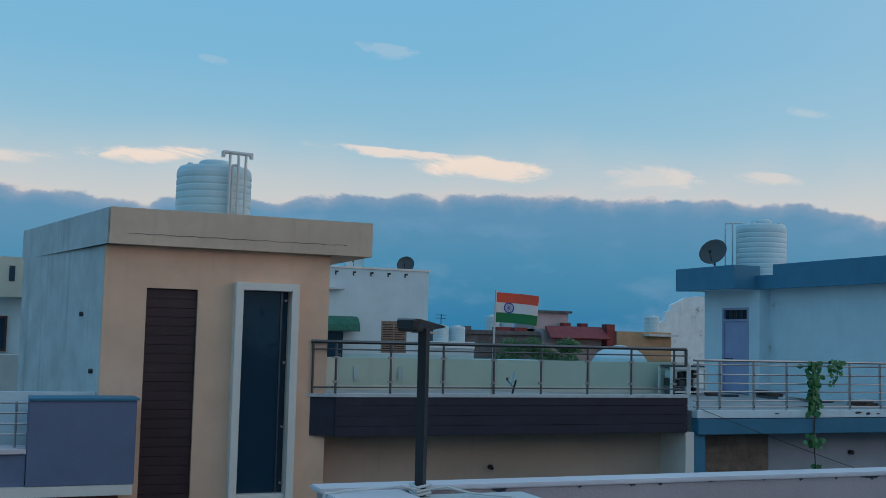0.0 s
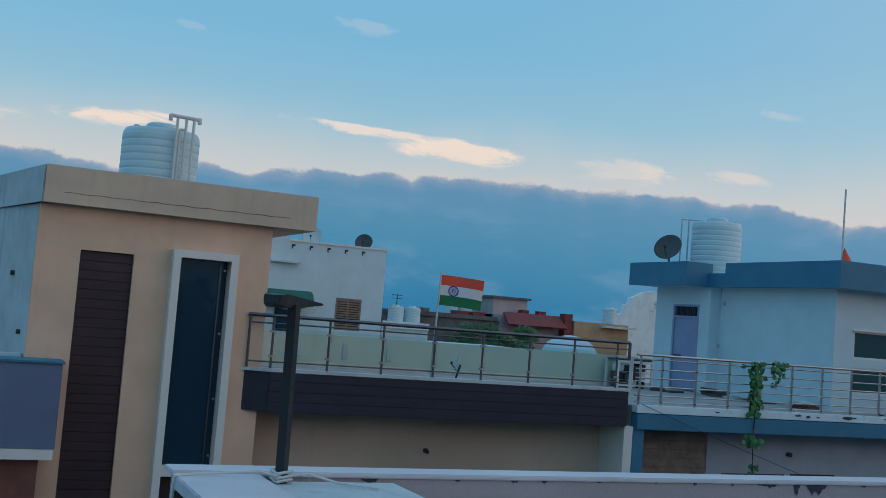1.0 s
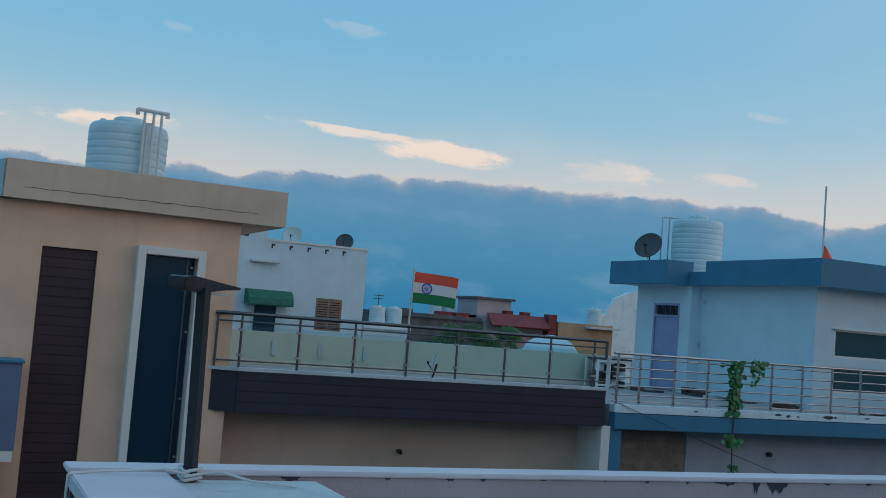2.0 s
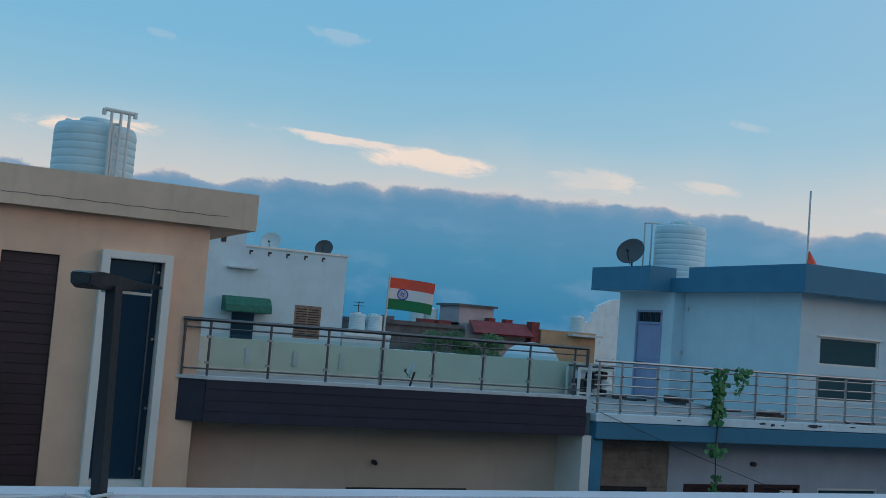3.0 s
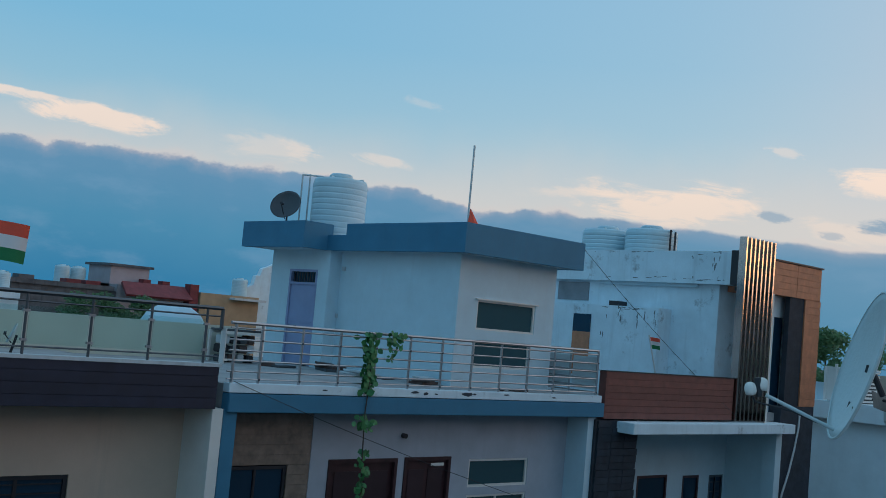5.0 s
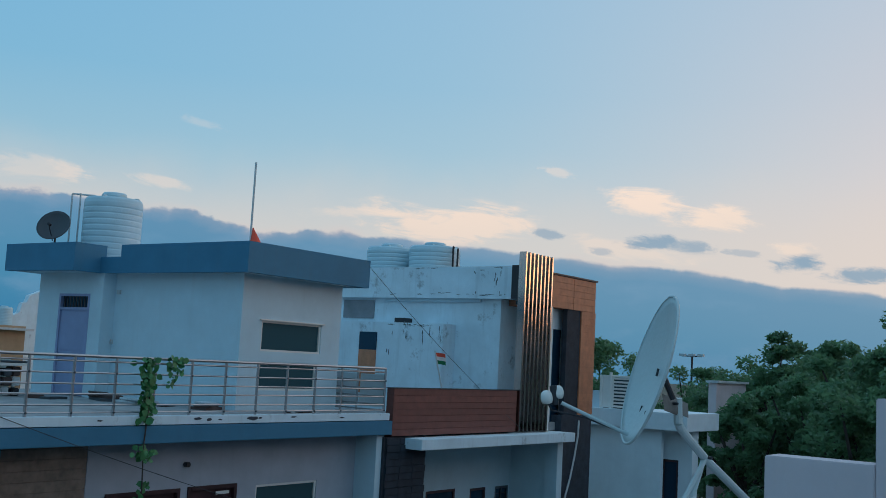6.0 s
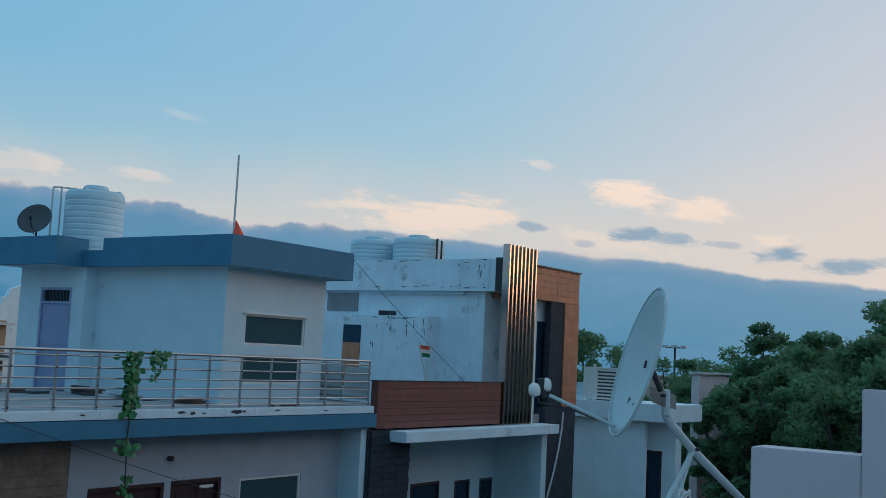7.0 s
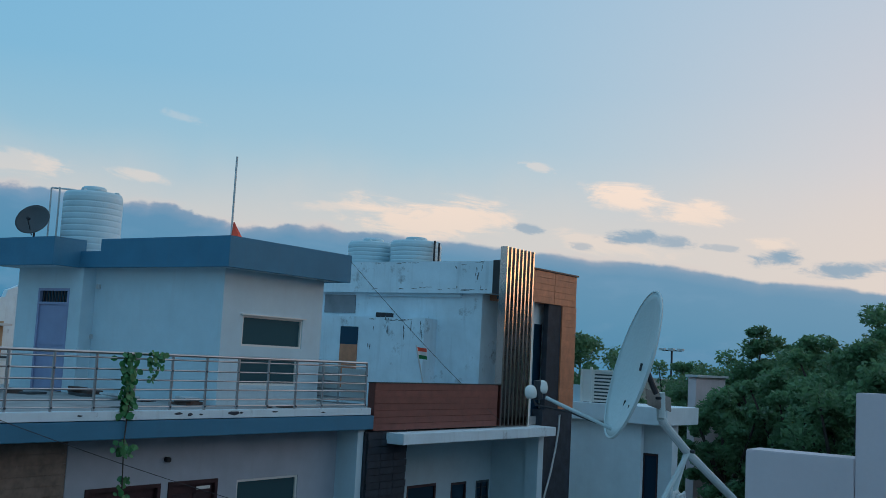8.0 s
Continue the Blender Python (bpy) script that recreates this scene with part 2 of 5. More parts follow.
WHITE = mat("white_paint", (0.53, 0.68, 0.75), 0.75, vary=0.05, streak=0.1, stain_col=(0.4, 0.42, 0.43))
WHITE_OLD = mat("weathered_white_paint", (0.68, 0.80, 0.86), 0.85, vary=0.07, stain=0.28, streak=0.14, stain_col=(0.13, 0.14, 0.14), bump=0.25)
# white paint darkened and tinted for the shade under the terrace slab
WHITE_SHADED = mat("white_paint_shaded", (0.42, 0.45, 0.51), 0.8, vary=0.07, streak=0.12, stain_col=(0.25, 0.25, 0.28))
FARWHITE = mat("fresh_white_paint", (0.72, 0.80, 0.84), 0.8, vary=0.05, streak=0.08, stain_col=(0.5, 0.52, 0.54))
TRIM = mat("white_frame_paint", (0.74, 0.72, 0.68), 0.6, vary=0.04)
BLUE = mat("blue_grey_paint", (0.04, 0.19, 0.31), 0.7, vary=0.08, streak=0.12, stain_col=(0.08, 0.12, 0.15))
SLATE = mat("slate_blue_paint", (0.135, 0.175, 0.285), 0.75, vary=0.1, streak=0.1, stain_col=(0.1, 0.12, 0.15))
BOARD = mat("dull_grey_board", (0.24, 0.25, 0.27), 0.7, vary=0.15)
LAVENDER = mat("lavender_door_paint", (0.27, 0.32, 0.50), 0.55, vary=0.08)
BROWN = mat("dark_brown_cladding", (0.022, 0.025, 0.05), 0.55, vary=0.25, scale=3.0, rand=0.4)
SHUTTER = mat("dark_red_brown_shutter", (0.042, 0.019, 0.026), 0.5, vary=0.2, rand=0.35)
DARKWOOD = mat("dark_door_wood", (0.05, 0.017, 0.02), 0.5, vary=0.25, scale=4)
ORANGE = mat("orange_wood_cladding", (0.58, 0.23, 0.12), 0.55, vary=0.16, scale=4, rand=0.25)
RUST = mat("red_brown_cladding", (0.22, 0.075, 0.06), 0.55, vary=0.18, scale=4, rand=0.3)
STONE = mat("dark_stone_cladding", (0.03, 0.042, 0.06), 0.8, vary=0.3, scale=4, rand=0.6, bump=0.4)
TILE = mat("tan_wood_tile", (0.26, 0.19, 0.15), 0.5, vary=0.25, scale=5)
STEEL = mat("brushed_steel", (0.43, 0.44, 0.46), 0.34, 1.0, vary=0.08, bump=0.03)
DULLSTEEL = mat("dull_steel_rail", (0.13, 0.145, 0.16), 0.4, 1.0, vary=0.1, bump=0.03)
BRONZE = mat("polished_bronze_steel", (0.52, 0.46, 0.43), 0.15, 1.0, vary=0.06, bump=0.02)
IRON = mat("black_painted_iron", (0.02, 0.022, 0.028), 0.5, vary=0.2)
TANK = mat("white_tank_plastic", (0.49, 0.66, 0.72), 0.45, vary=0.06, streak=0.15, stain_col=(0.35, 0.42, 0.45))
PVC = mat("white_pvc_pipe", (0.6, 0.62, 0.62), 0.5, vary=0.08)
DISHGREY = mat("grey_dish_metal", (0.50, 0.59, 0.60), 0.5, vary=0.06, streak=0.1, stain_col=(0.25, 0.22, 0.2))
RUSTSTEEL = mat("rusting_steel_plate", (0.26, 0.24, 0.22), 0.65, vary=0.25, scale=9, stain=0.5, stain_col=(0.14, 0.07, 0.04))
DISHDARK = mat("dark_mesh_dish", (0.06, 0.07, 0.08), 0.6, vary=0.15)
# pink plaster lightened for end wall and pump house; light put in colour
PINK_LIT = mat("pink_plaster_lit", (0.66, 0.55, 0.57), 0.85, vary=0.06, streak=0.1, stain_col=(0.45, 0.4, 0.4), bump=0.04)
COPING = mat("white_coping", (0.64, 0.60, 0.64), 0.8, vary=0.08, stain=0.1, stain_col=(0.2, 0.2, 0.22))
PINK = mat("pale_pink_plaster", (0.42, 0.36, 0.38), 0.85, vary=0.07, streak=0.12, stain_col=(0.36, 0.33, 0.33), bump=0.3)
CHIP = mat("dark_chipped_cement", (0.06, 0.07, 0.09), 0.95, vary=0.25, grain=120, bump=0.5)
MOULD = mat("black_mould", (0.17, 0.20, 0.21), 0.95, vary=0.4, scale=20)
FLOOR = mat("terrace_cement", (0.33, 0.33, 0.33), 0.9, vary=0.15, stain=0.4, stain_col=(0.14, 0.14, 0.14))
BRICK = mat("loose_brick", (0.12, 0.08, 0.07), 0.9, vary=0.25, rand=0.5)
RED = mat("red_roof_tiles", (0.20, 0.035, 0.04), 0.7, vary=0.2, scale=3)
OLDWALL = mat("old_dark_wall", (0.13, 0.13, 0.14), 0.9, vary=0.25, stain=0.8, streak=0.5, stain_col=(0.05, 0.05, 0.06))
OCHRE = mat("ochre_paint", (0.42, 0.29, 0.18), 0.85, vary=0.1)
GREEN = mat("green_awning_cloth", (0.015, 0.14, 0.10), 0.7, vary=0.2, scale=6)
SAFFRON = mat("saffron_cloth", (0.80, 0.10, 0.055), 0.8, vary=0.08)
FWHITE = mat("white_cloth", (0.75, 0.72, 0.72), 0.8, vary=0.04)
FGREEN = mat("green_cloth", (0.015, 0.19, 0.07), 0.8, vary=0.08)
NAVY = mat("navy_print", (0.03, 0.06, 0.35), 0.8, vary=0.05)
LEAF = mat("leaf_green", (0.125, 0.245, 0.125), 0.5, vary=0.4, scale=0.6, grain=8, bump=0.0)
leafy = LEAF.node_tree
thin = leafy.nodes.new("ShaderNodeBsdfTranslucent")
thin.inputs[0].default_value = (0.165, 0.31, 0.15, 1)
mixl = leafy.nodes.new("ShaderNodeMixShader")
mixl.inputs[0].default_value = 0.5
leafy.links.new(leafy.nodes["Principled BSDF"].outputs[0], mixl.inputs[1])
leafy.links.new(thin.outputs[0], mixl.inputs[2])
leafy.links.new(mixl.outputs[0], leafy.nodes["Material Output"].inputs[0])
VINE = mat("creeper_leaf", (0.04, 0.20, 0.06), 0.5, vary=0.35, scale=6, bump=0.0)
BARK = mat("bark", (0.07, 0.055, 0.045), 0.95, vary=0.3, bump=0.6)
ASPHALT = mat("street_asphalt", (0.05, 0.05, 0.05), 0.9, vary=0.2)
GROUND = mat("dusty_ground", (0.10, 0.10, 0.07), 0.95, vary=0.3, scale=0.2)
DARKGLASS = glass_mat("dark_window_glass", (0.010, 0.036, 0.066), 0.06)
GREYGLASS = glass_mat("grey_window_glass", (0.035, 0.085, 0.10), 0.08)
FROST = glass_mat("frosted_grey_panel", (0.62, 0.68, 0.70), 0.45, 0.35)
PANE = glass_mat("railing_glass", (0.76, 0.94, 0.92), 0.0, 1.0)
LENSLIT = glass_mat("lamp_lens", (0.5, 0.5, 0.45), 0.2)

# ---- builders ----


def box(bm, x0, x1, y0, y1, z0, z1):
    v = [bm.verts.new((x, y, z)) for x in (x0, x1) for y in (y0, y1) for z in (z0, z1)]
    for f in ((0, 1, 3, 2), (4, 6, 7, 5), (0, 4, 5, 1), (2, 3, 7, 6), (0, 2, 6, 4), (1, 5, 7, 3)):
        bm.faces.new([v[i] for i in f])
    return v


def prism(bm, plan, z0, z1):
    """An upright prism over a plan drawn anticlockwise."""
    a = [bm.verts.new((x, y, z0)) for x, y in plan]
    b = [bm.verts.new((x, y, z1)) for x, y in plan]
    n = len(plan)
    for i in range(n):
        j = (i + 1) % n
        bm.faces.new((a[i], a[j], b[j], b[i]))
    bm.faces.new(b)
    bm.faces.new(a[::-1])


def rod(bm, p, q, r, n=8, r2=None):
    p, q = Vector(p), Vector(q)
    d = (q - p).normalized()
    u = d.cross(Vector((0, 0, 1)) if abs(d.z) < 0.9 else Vector((1, 0, 0))).normalized()
    w = d.cross(u)
    ra, rb = r, r if r2 is None else r2
    rings = []
    for c, k in ((p, ra), (q, rb)):
        rings.append([bm.verts.new(c + k * (math.cos(2 * math.pi * i / n) * u + math.sin(2 * math.pi * i / n) * w)) for i in range(n)])
    for i in range(n):
        j = (i + 1) % n
        bm.faces.new((rings[0][i], rings[1][i], rings[1][j], rings[0][j]))
    bm.faces.new(rings[0])
    bm.faces.new(rings[1][::-1])


def pipe(bm, pts, r, n=8):
    for p, q in zip(pts, pts[1:]):
        rod(bm, p, q, r, n)


def lathe(bm, profile, n=32):
    rings = [[bm.verts.new((r * math.cos(2 * math.pi * i / n), r * math.sin(2 * math.pi * i / n), z)) for i in range(n)] for r, z in profile]
    for a, b in zip(rings, rings[1:]):
        for i in range(n):
            j = (i + 1) % n
            bm.faces.new((a[i], a[j], b[j], b[i]))
    bm.faces.new(rings[0][::-1])
    bm.faces.new(rings[-1])


def finish(bm, name, material, bevel=0.0, smooth=False):
    if len(bm.verts) < 5000:
        bmesh.ops.remove_doubles(bm, verts=bm.verts, dist=1e-4)
    bmesh.ops.recalc_face_normals(bm, faces=bm.faces)
    if bevel > 0:
        bmesh.ops.bevel(bm, geom=list(bm.edges), offset=bevel, segments=2, affect="EDGES", clamp_overlap=True)
    me = bpy.data.meshes.new(name)
    bm.to_mesh(me)
    bm.free()
    me.materials.append(material)
    if smooth:
        me.polygons.foreach_set("use_smooth", [True] * len(me.polygons))
        me.update()
    return me


def stand(parent):
    """The inverse that lets a part be drawn in the world's own metres."""
    return Matrix.Identity(4) if parent.parent is not None else parent.matrix_basis.inverted()


def part(name, bm, material, parent, label="", bevel=0.0, smooth=False):
    ob = new(name, finish(bm, name, material, bevel, smooth))
    if parent is not None:
        ob.parent = parent
        ob.matrix_parent_inverse = stand(parent)
    return tagged(ob, label)


def bpart(name, b, material, parent, label="", bevel=0.0):
    """A part made of one box (x0, x1, y0, y1, z0, z1)."""
    bm = bmesh.new()
    box(bm, *b)
    return part(name, bm, material, parent, label, bevel)


def rpart(name, pts, r, material, parent, label="", n=10):
    bm = bmesh.new()
    pipe(bm, pts, r, n)
    return part(name, bm, material, parent, label, smooth=False)


def thing(name, at, label, category, group="", kind=""):
    ob = new(name)
    ob.empty_display_size = 0.2
    ob.location = at
    ob.matrix_basis = Matrix.Translation(at)
    return tagged(ob, label, category, group, kind)


def pieces(name, boxes, material, parent, bevel=0.004):
    """Planks, tiles or bricks, each its own object; alike ones share a mesh."""
    made = {}
    for x0, x1, y0, y1, z0, z1 in boxes:
        key = (round(x1 - x0, 3), round(y1 - y0, 3), round(z1 - z0, 3))
        if key not in made:
            bm = bmesh.new()
            a, b, c = (k / 2 for k in key)
            box(bm, -a, a, -b, b, -c, c)
            made[key] = finish(bm, name, material, min(bevel, min(key) * 0.3))
        ob = new(name, made[key])
        ob.parent = parent
        ob.matrix_parent_inverse = stand(parent)
        ob.matrix_basis = Matrix.Translation(((x0 + x1) / 2, (y0 + y1) / 2, (z0 + z1) / 2))


def wall_with_holes(bm, x0, x1, z0, z1, y0, y1, holes):
    """A wall along x from y0 (front) to y1 with openings (x0, x1, z0, z1) cut through."""
    xs = sorted({x0, x1, *[h[0] for h in holes], *[h[1] for h in holes]})
    for a, b in zip(xs, xs[1:]):
        cuts = sorted((h[2], h[3]) for h in holes if h[0] <= a + 1e-6 and h[1] >= b - 1e-6)
        z = z0
        for lo, hi in cuts:
            if lo > z + 1e-4:
                box(bm, a, b, y0, y1, z, lo)
            z = max(z, hi)
        if z < z1 - 1e-4:
            box(bm, a, b, y0, y1, z, z1)


def window_unit(house, name, x0, x1, z0, z1, y, frame_mat, glass, bar=0.05, mullions=1, label="", grille=0):
    """A framed window facing the street: frame, panes and, where asked, bars."""
    bm = bmesh.new()
    for b in ((x0, x1, y, y + 0.08, z1 - bar, z1), (x0, x1, y, y + 0.08, z0, z0 + bar),
              (x0, x0 + bar, y, y + 0.08, z0 + bar, z1 - bar), (x1 - bar, x1, y, y + 0.08, z0 + bar, z1 - bar)):
        box(bm, *b)
    for i in range(1, mullions):
        xm = x0 + (x1 - x0) * i / mullions
        box(bm, xm - bar * 0.4, xm + bar * 0.4, y + 0.01, y + 0.07, z0 + bar, z1 - bar)
    f = part(name, bm, frame_mat, house, label)
    for i in range(mullions):
        a, b = x0 + (x1 - x0) * i / mullions, x0 + (x1 - x0) * (i + 1) / mullions
        bpart("pane", (a + bar * 0.4, b - bar * 0.4, y + 0.04, y + 0.052, z0 + bar * 0.4, z1 - bar * 0.4), glass, f)
    for i in range(grille):
        zz = z0 + bar + (z1 - z0 - 2 * bar) * (i + 0.5) / grille
        bpart("grille_bar", (x0 + bar * 0.5, x1 - bar * 0.5, y + 0.012, y + 0.024, zz - 0.012, zz + 0.012), IRON, f)
    return f


def water_tank(name, at, r, h, label):
    """A ribbed plastic roof tank with shoulder and lid."""
    t = thing(name, at, label, "water tank", "rooftop water tanks")
    prof, n = [(r * 0.985, 0.0)], 11
    for i in range(n):
        z = h * 0.9 * i / n
        dz = h * 0.9 / n
        prof += [(r * 0.984, z + 0.04 * dz), (r * 0.996, z + 0.14 * dz), (r, z + 0.26 * dz), (r, z + 0.78 * dz), (r * 0.996, z + 0.9 * dz), (r * 0.984, z + 0.98 * dz)]
    prof += [(r * 0.985, h * 0.92), (r * 0.93, h * 0.96), (r * 0.45, h * 0.985)]
    bm = bmesh.new()
    lathe(bm, prof, 40)
    bmesh.ops.translate(bm, verts=bm.verts, vec=Vector(at))
    part("tank_body", bm, TANK, t, smooth=True)
    bm = bmesh.new()
    lathe(bm, [(r * 0.42, h * 0.97), (r * 0.42, h * 1.03), (r * 0.36, h * 1.05), (r * 0.1, h * 1.055)], 24)
    bmesh.ops.translate(bm, verts=bm.verts, vec=Vector(at))
    part("lid", bm, TANK, t, smooth=True)
    for k in range(4):
        a = k * math.pi / 2 + 0.5
        c = Vector(at) + Vector((r * 0.82 * math.cos(a), r * 0.82 * math.sin(a), h * 0.955))
        bpart("lug", (c.x - 0.05, c.x + 0.05, c.y - 0.05, c.y + 0.05, c.z - 0.04, c.z + 0.05), TANK, t, bevel=0.01)
    return t


def dish_mesh(r, deep, ry=1.0, n=40, rings=8, thick=0.012):
    """A shallow bowl about +z with a rolled rim."""
    bm = bmesh.new()

    def ring(k, off):
        q = k / rings
        return [bm.verts.new((r * q * math.cos(2 * math.pi * i / n), r * ry * q * math.sin(2 * math.pi * i / n), deep * q * q + off)) for i in range(n)]
    face = [ring(k, 0.0) for k in range(1, rings + 1)]
    back = [ring(k, -thick) for k in range(1, rings + 1)]
    for s in (face, back):
        for a, b in zip(s, s[1:]):
            for i in range(n):
                j = (i + 1) % n
                bm.faces.new((a[i], a[j], b[j], b[i]))
        bm.faces.new(s[0])
    for i in range(n):
        j = (i + 1) % n
        bm.faces.new((face[-1][i], face[-1][j], back[-1][j], back[-1][i]))
    return bm


def roof_dish(at, aim, r, material, label, foot):
    """A small dish on a short post, with arm and receiver."""
    t = thing("satellite_dish", foot, label, "satellite dish", "rooftop dishes")
    turn = Vector(aim).normalized().to_track_quat("Z", "Y").to_matrix().to_4x4()
    bm = dish_mesh(r, r * 0.28)
    bmesh.ops.transform(bm, matrix=Matrix.Translation(at) @ turn, verts=bm.verts)
    part("reflector", bm, material, t, smooth=True)
    n = Vector(aim).normalized()
    rpart("post", [foot, Vector(at) - n * 0.05], 0.025, IRON, t)
    tip = Vector(at) + n * r * 1.0 + Vector((0, 0, -r * 0.35))
    rpart("arm", [Vector(at) + Vector((0, 0, -r * 0.9)) + n * r * 0.2, tip], 0.012, IRON, t)
    rpart("receiver", [tip, tip + (Vector(at) - tip) * 0.25], 0.035, IRON, t)
    return t


def flag_thing(name, base, top, w, h, yaw, label, ripple, emblem=True):
    t = thing(name, base, label, "flag")
    rpart("flagpole", [base, top], 0.018, PVC, t, "thin pale pole")
    c, s = math.cos(yaw), math.sin(yaw)
    up = (Vector(top) - Vector(base)).normalized()

    def at(u, v):
        out = math.sin(u * 5.2 + v * 0.8) * ripple * u + 0.02
        drop = 0.10 * u * u * h
        p = Vector(top) - up * (0.04 + v * h) + Vector((c * u * w - s * out, s * u * w + c * out, -drop))
        return p
    for k, m in enumerate((SAFFRON, FWHITE, FGREEN)):
        bm = bmesh.new()
        nu, nv = 18, 4
        for side in (0, 1):
            g = [[bm.verts.new(at(i / nu, (k + j / nv) / 3) + Vector((-s, c, 0)) * 0.004 * side) for j in range(nv + 1)] for i in range(nu + 1)]
            for i in range(nu):
                for j in range(nv):
                    bm.faces.new((g[i][j], g[i + 1][j], g[i + 1][j + 1], g[i][j + 1]))
        part("band", bm, m, t, ("saffron band", "white band", "green band")[k], smooth=True)
    if emblem:
        bm = bmesh.new()
        R = h * 0.18
        cu, cv = 0.34, 0.5

        def em(r, a, lift):
            u, v = cu + r * math.cos(a) / w, cv + r * math.sin(a) / h
            return at(u, v) + Vector((s, -c, 0)) * lift
        for i in range(24):
            a0, a1 = 2 * math.pi * i / 24, 2 * math.pi * (i + 1) / 24
            q = [em(R, a0, 0.007), em(R, a1, 0.007), em(R * 0.8, a1, 0.007), em(R * 0.8, a0, 0.007)]
            bm.faces.new([bm.verts.new(p) for p in q])
            if i % 2 == 0:
                q = [em(R * 0.8, a0 - 0.05, 0.007), em(R * 0.8, a0 + 0.05, 0.007), em(R * 0.1, a0 + 0.3, 0.007), em(R * 0.1, a0 - 0.3, 0.007)]
                bm.faces.new([bm.verts.new(p) for p in q])
        part("wheel_emblem", bm, NAVY, t, "navy blue spoked wheel")
    return t


def leaf_cloud(bm, centre, rad, count, size, rng):
    """Many small leaf blades spread unevenly in a clump."""
    for _ in range(count):
        d = Vector((rng.gauss(0, 1), rng.gauss(0, 1), rng.gauss(0, 1))).normalized() * (rng.random() ** 0.45)
        p = Vector(centre) + Vector((d.x * rad[0], d.y * rad[1], d.z * rad[2]))
        a = Vector((rng.uniform(-1, 1), rng.uniform(-1, 1), rng.uniform(-0.7, 0.7))).normalized()
        b = a.cross(Vector((rng.uniform(-1, 1), rng.uniform(-1, 1), rng.uniform(-1, 1)))).normalized()
        k = size * rng.uniform(0.6, 1.4)
        v = [bm.verts.new(p + a * k), bm.verts.new(p + b * k * 0.45), bm.verts.new(p - a * k), bm.verts.new(p - b * k * 0.45)]
        bm.faces.new(v)


def tree(at, height, spread, seed, label, dense=1.0, leaf=0.2):
    rng = random.Random(seed)
    t = thing("tree", at, label, "tree", "trees beyond the houses")
    base = Vector(at)
    bm = bmesh.new()
    rod(bm, base, base + Vector((0.1, 0.1, height * 0.45)), 0.28, 9, 0.18)
    tips = []
    for k in range(9):
        a = k * 2.4 + rng.random()
        lo = base + Vector((0.1, 0.1, height * rng.uniform(0.3, 0.46)))
        mid = lo + Vector((math.cos(a) * spread * 0.4, math.sin(a) * spread * 0.4, height * 0.2))
        tip = lo + Vector((math.cos(a) * spread * rng.uniform(0.5, 0.85), math.sin(a) * spread * rng.uniform(0.5, 0.85), height * rng.uniform(0.25, 0.5)))
        rod(bm, lo, mid, 0.13, 6, 0.08)
        rod(bm, mid, tip, 0.08, 6, 0.03)
        tips += [tip, mid]
    part("trunk", bm, BARK, t)
    bm = bmesh.new()
    spots = []
    for _ in range(46):
        a, q = rng.uniform(0, 6.283), rng.random() ** 0.6
        z = rng.uniform(0.28, 0.97)
        wide = math.sin(min(1.0, (1.06 - z) * 1.5) * 1.57)
        spots.append(base + Vector((math.cos(a) * spread * q * wide, math.sin(a) * spread * q * wide, height * z)))
    for p in tips + spots:
        k = spread * rng.uniform(0.11, 0.25)
        leaf_cloud(bm, p, (k, k, k * 0.75), int(105 * dense), leaf, rng)
    part("crown", bm, LEAF, t, "dense dark green leaves")
    return t

# ---- ground and street ----
bm = bmesh.new()
box(bm, -900, 900, -900, 900, -0.3, 0.0)
tagged(part("ground", bm, GROUND, None), "dusty bare ground between and behind the houses", "ground", kind="structure")
bm = bmesh.new()
box(bm, -120, 120, -10.5, -2.5, 0.0, 0.05)
tagged(part("road", bm, ASPHALT, None), "narrow dark asphalt street below the terraces", "road", kind="structure")

# ---- peach house with the tall stair tower and the clad balcony ----
peach = thing("house", (-6, 3, 0), "peach plastered house with stair tower and dark balcony", "house")
bm = bmesh.new()
DOOR_H, WIN_H = (-10.54, -9.70, 2.6, 8.75), (-8.97, -8.13, 2.6, 8.77)
wall_with_holes(bm, -11.22, -7.42, 0.0, 9.44, 0.2, 0.42, [DOOR_H, WIN_H])
part("tower_front_wall", bm, PEACH, peach, "peach plaster front wall")
bm = bmesh.new()
prism(bm, [(-11.22, 0.42), (-11.0, 0.42), (-12.15, 5.4), (-12.37, 5.4)], 0.0, 9.44)
part("tower_side_wall", bm, RAW, peach, "bare grey cement side wall with damp streaks")
bm = bmesh.new()
prism(bm, [(-7.62, 0.42), (-7.42, 0.42), (-7.42, 5.4), (-7.62, 5.4)], 0.0, 9.44)
prism(bm, [(-12.15, 5.2), (-7.62, 5.2), (-7.62, 5.4), (-12.2, 5.4)], 0.0, 9.44)
part("tower_back_wall", bm, PEACH, peach)
bm = bmesh.new()
prism(bm, [(-11.19, 0.0), (-6.71, 0.0), (-6.71, 5.62), (-12.38, 5.62)], 9.44, 9.62)
part("tower_roof", bm, TAN, peach)
bm = bmesh.new()
prism(bm, [(-11.19, 0.0), (-6.71, 0.0), (-6.71, 0.16), (-11.05, 0.16)], 9.62, 10.04)
prism(bm, [(-6.87, 0.16), (-6.71, 0.16), (-6.71, 5.62), (-6.87, 5.62)], 9.62, 10.04)
prism(bm, [(-12.2, 5.46), (-6.87, 5.46), (-6.87, 5.62), (-12.38, 5.62)], 9.62, 10.04)
part("parapet", bm, TAN, peach, "tan plaster roof parapet with hairline cracks")
bm = bmesh.new()
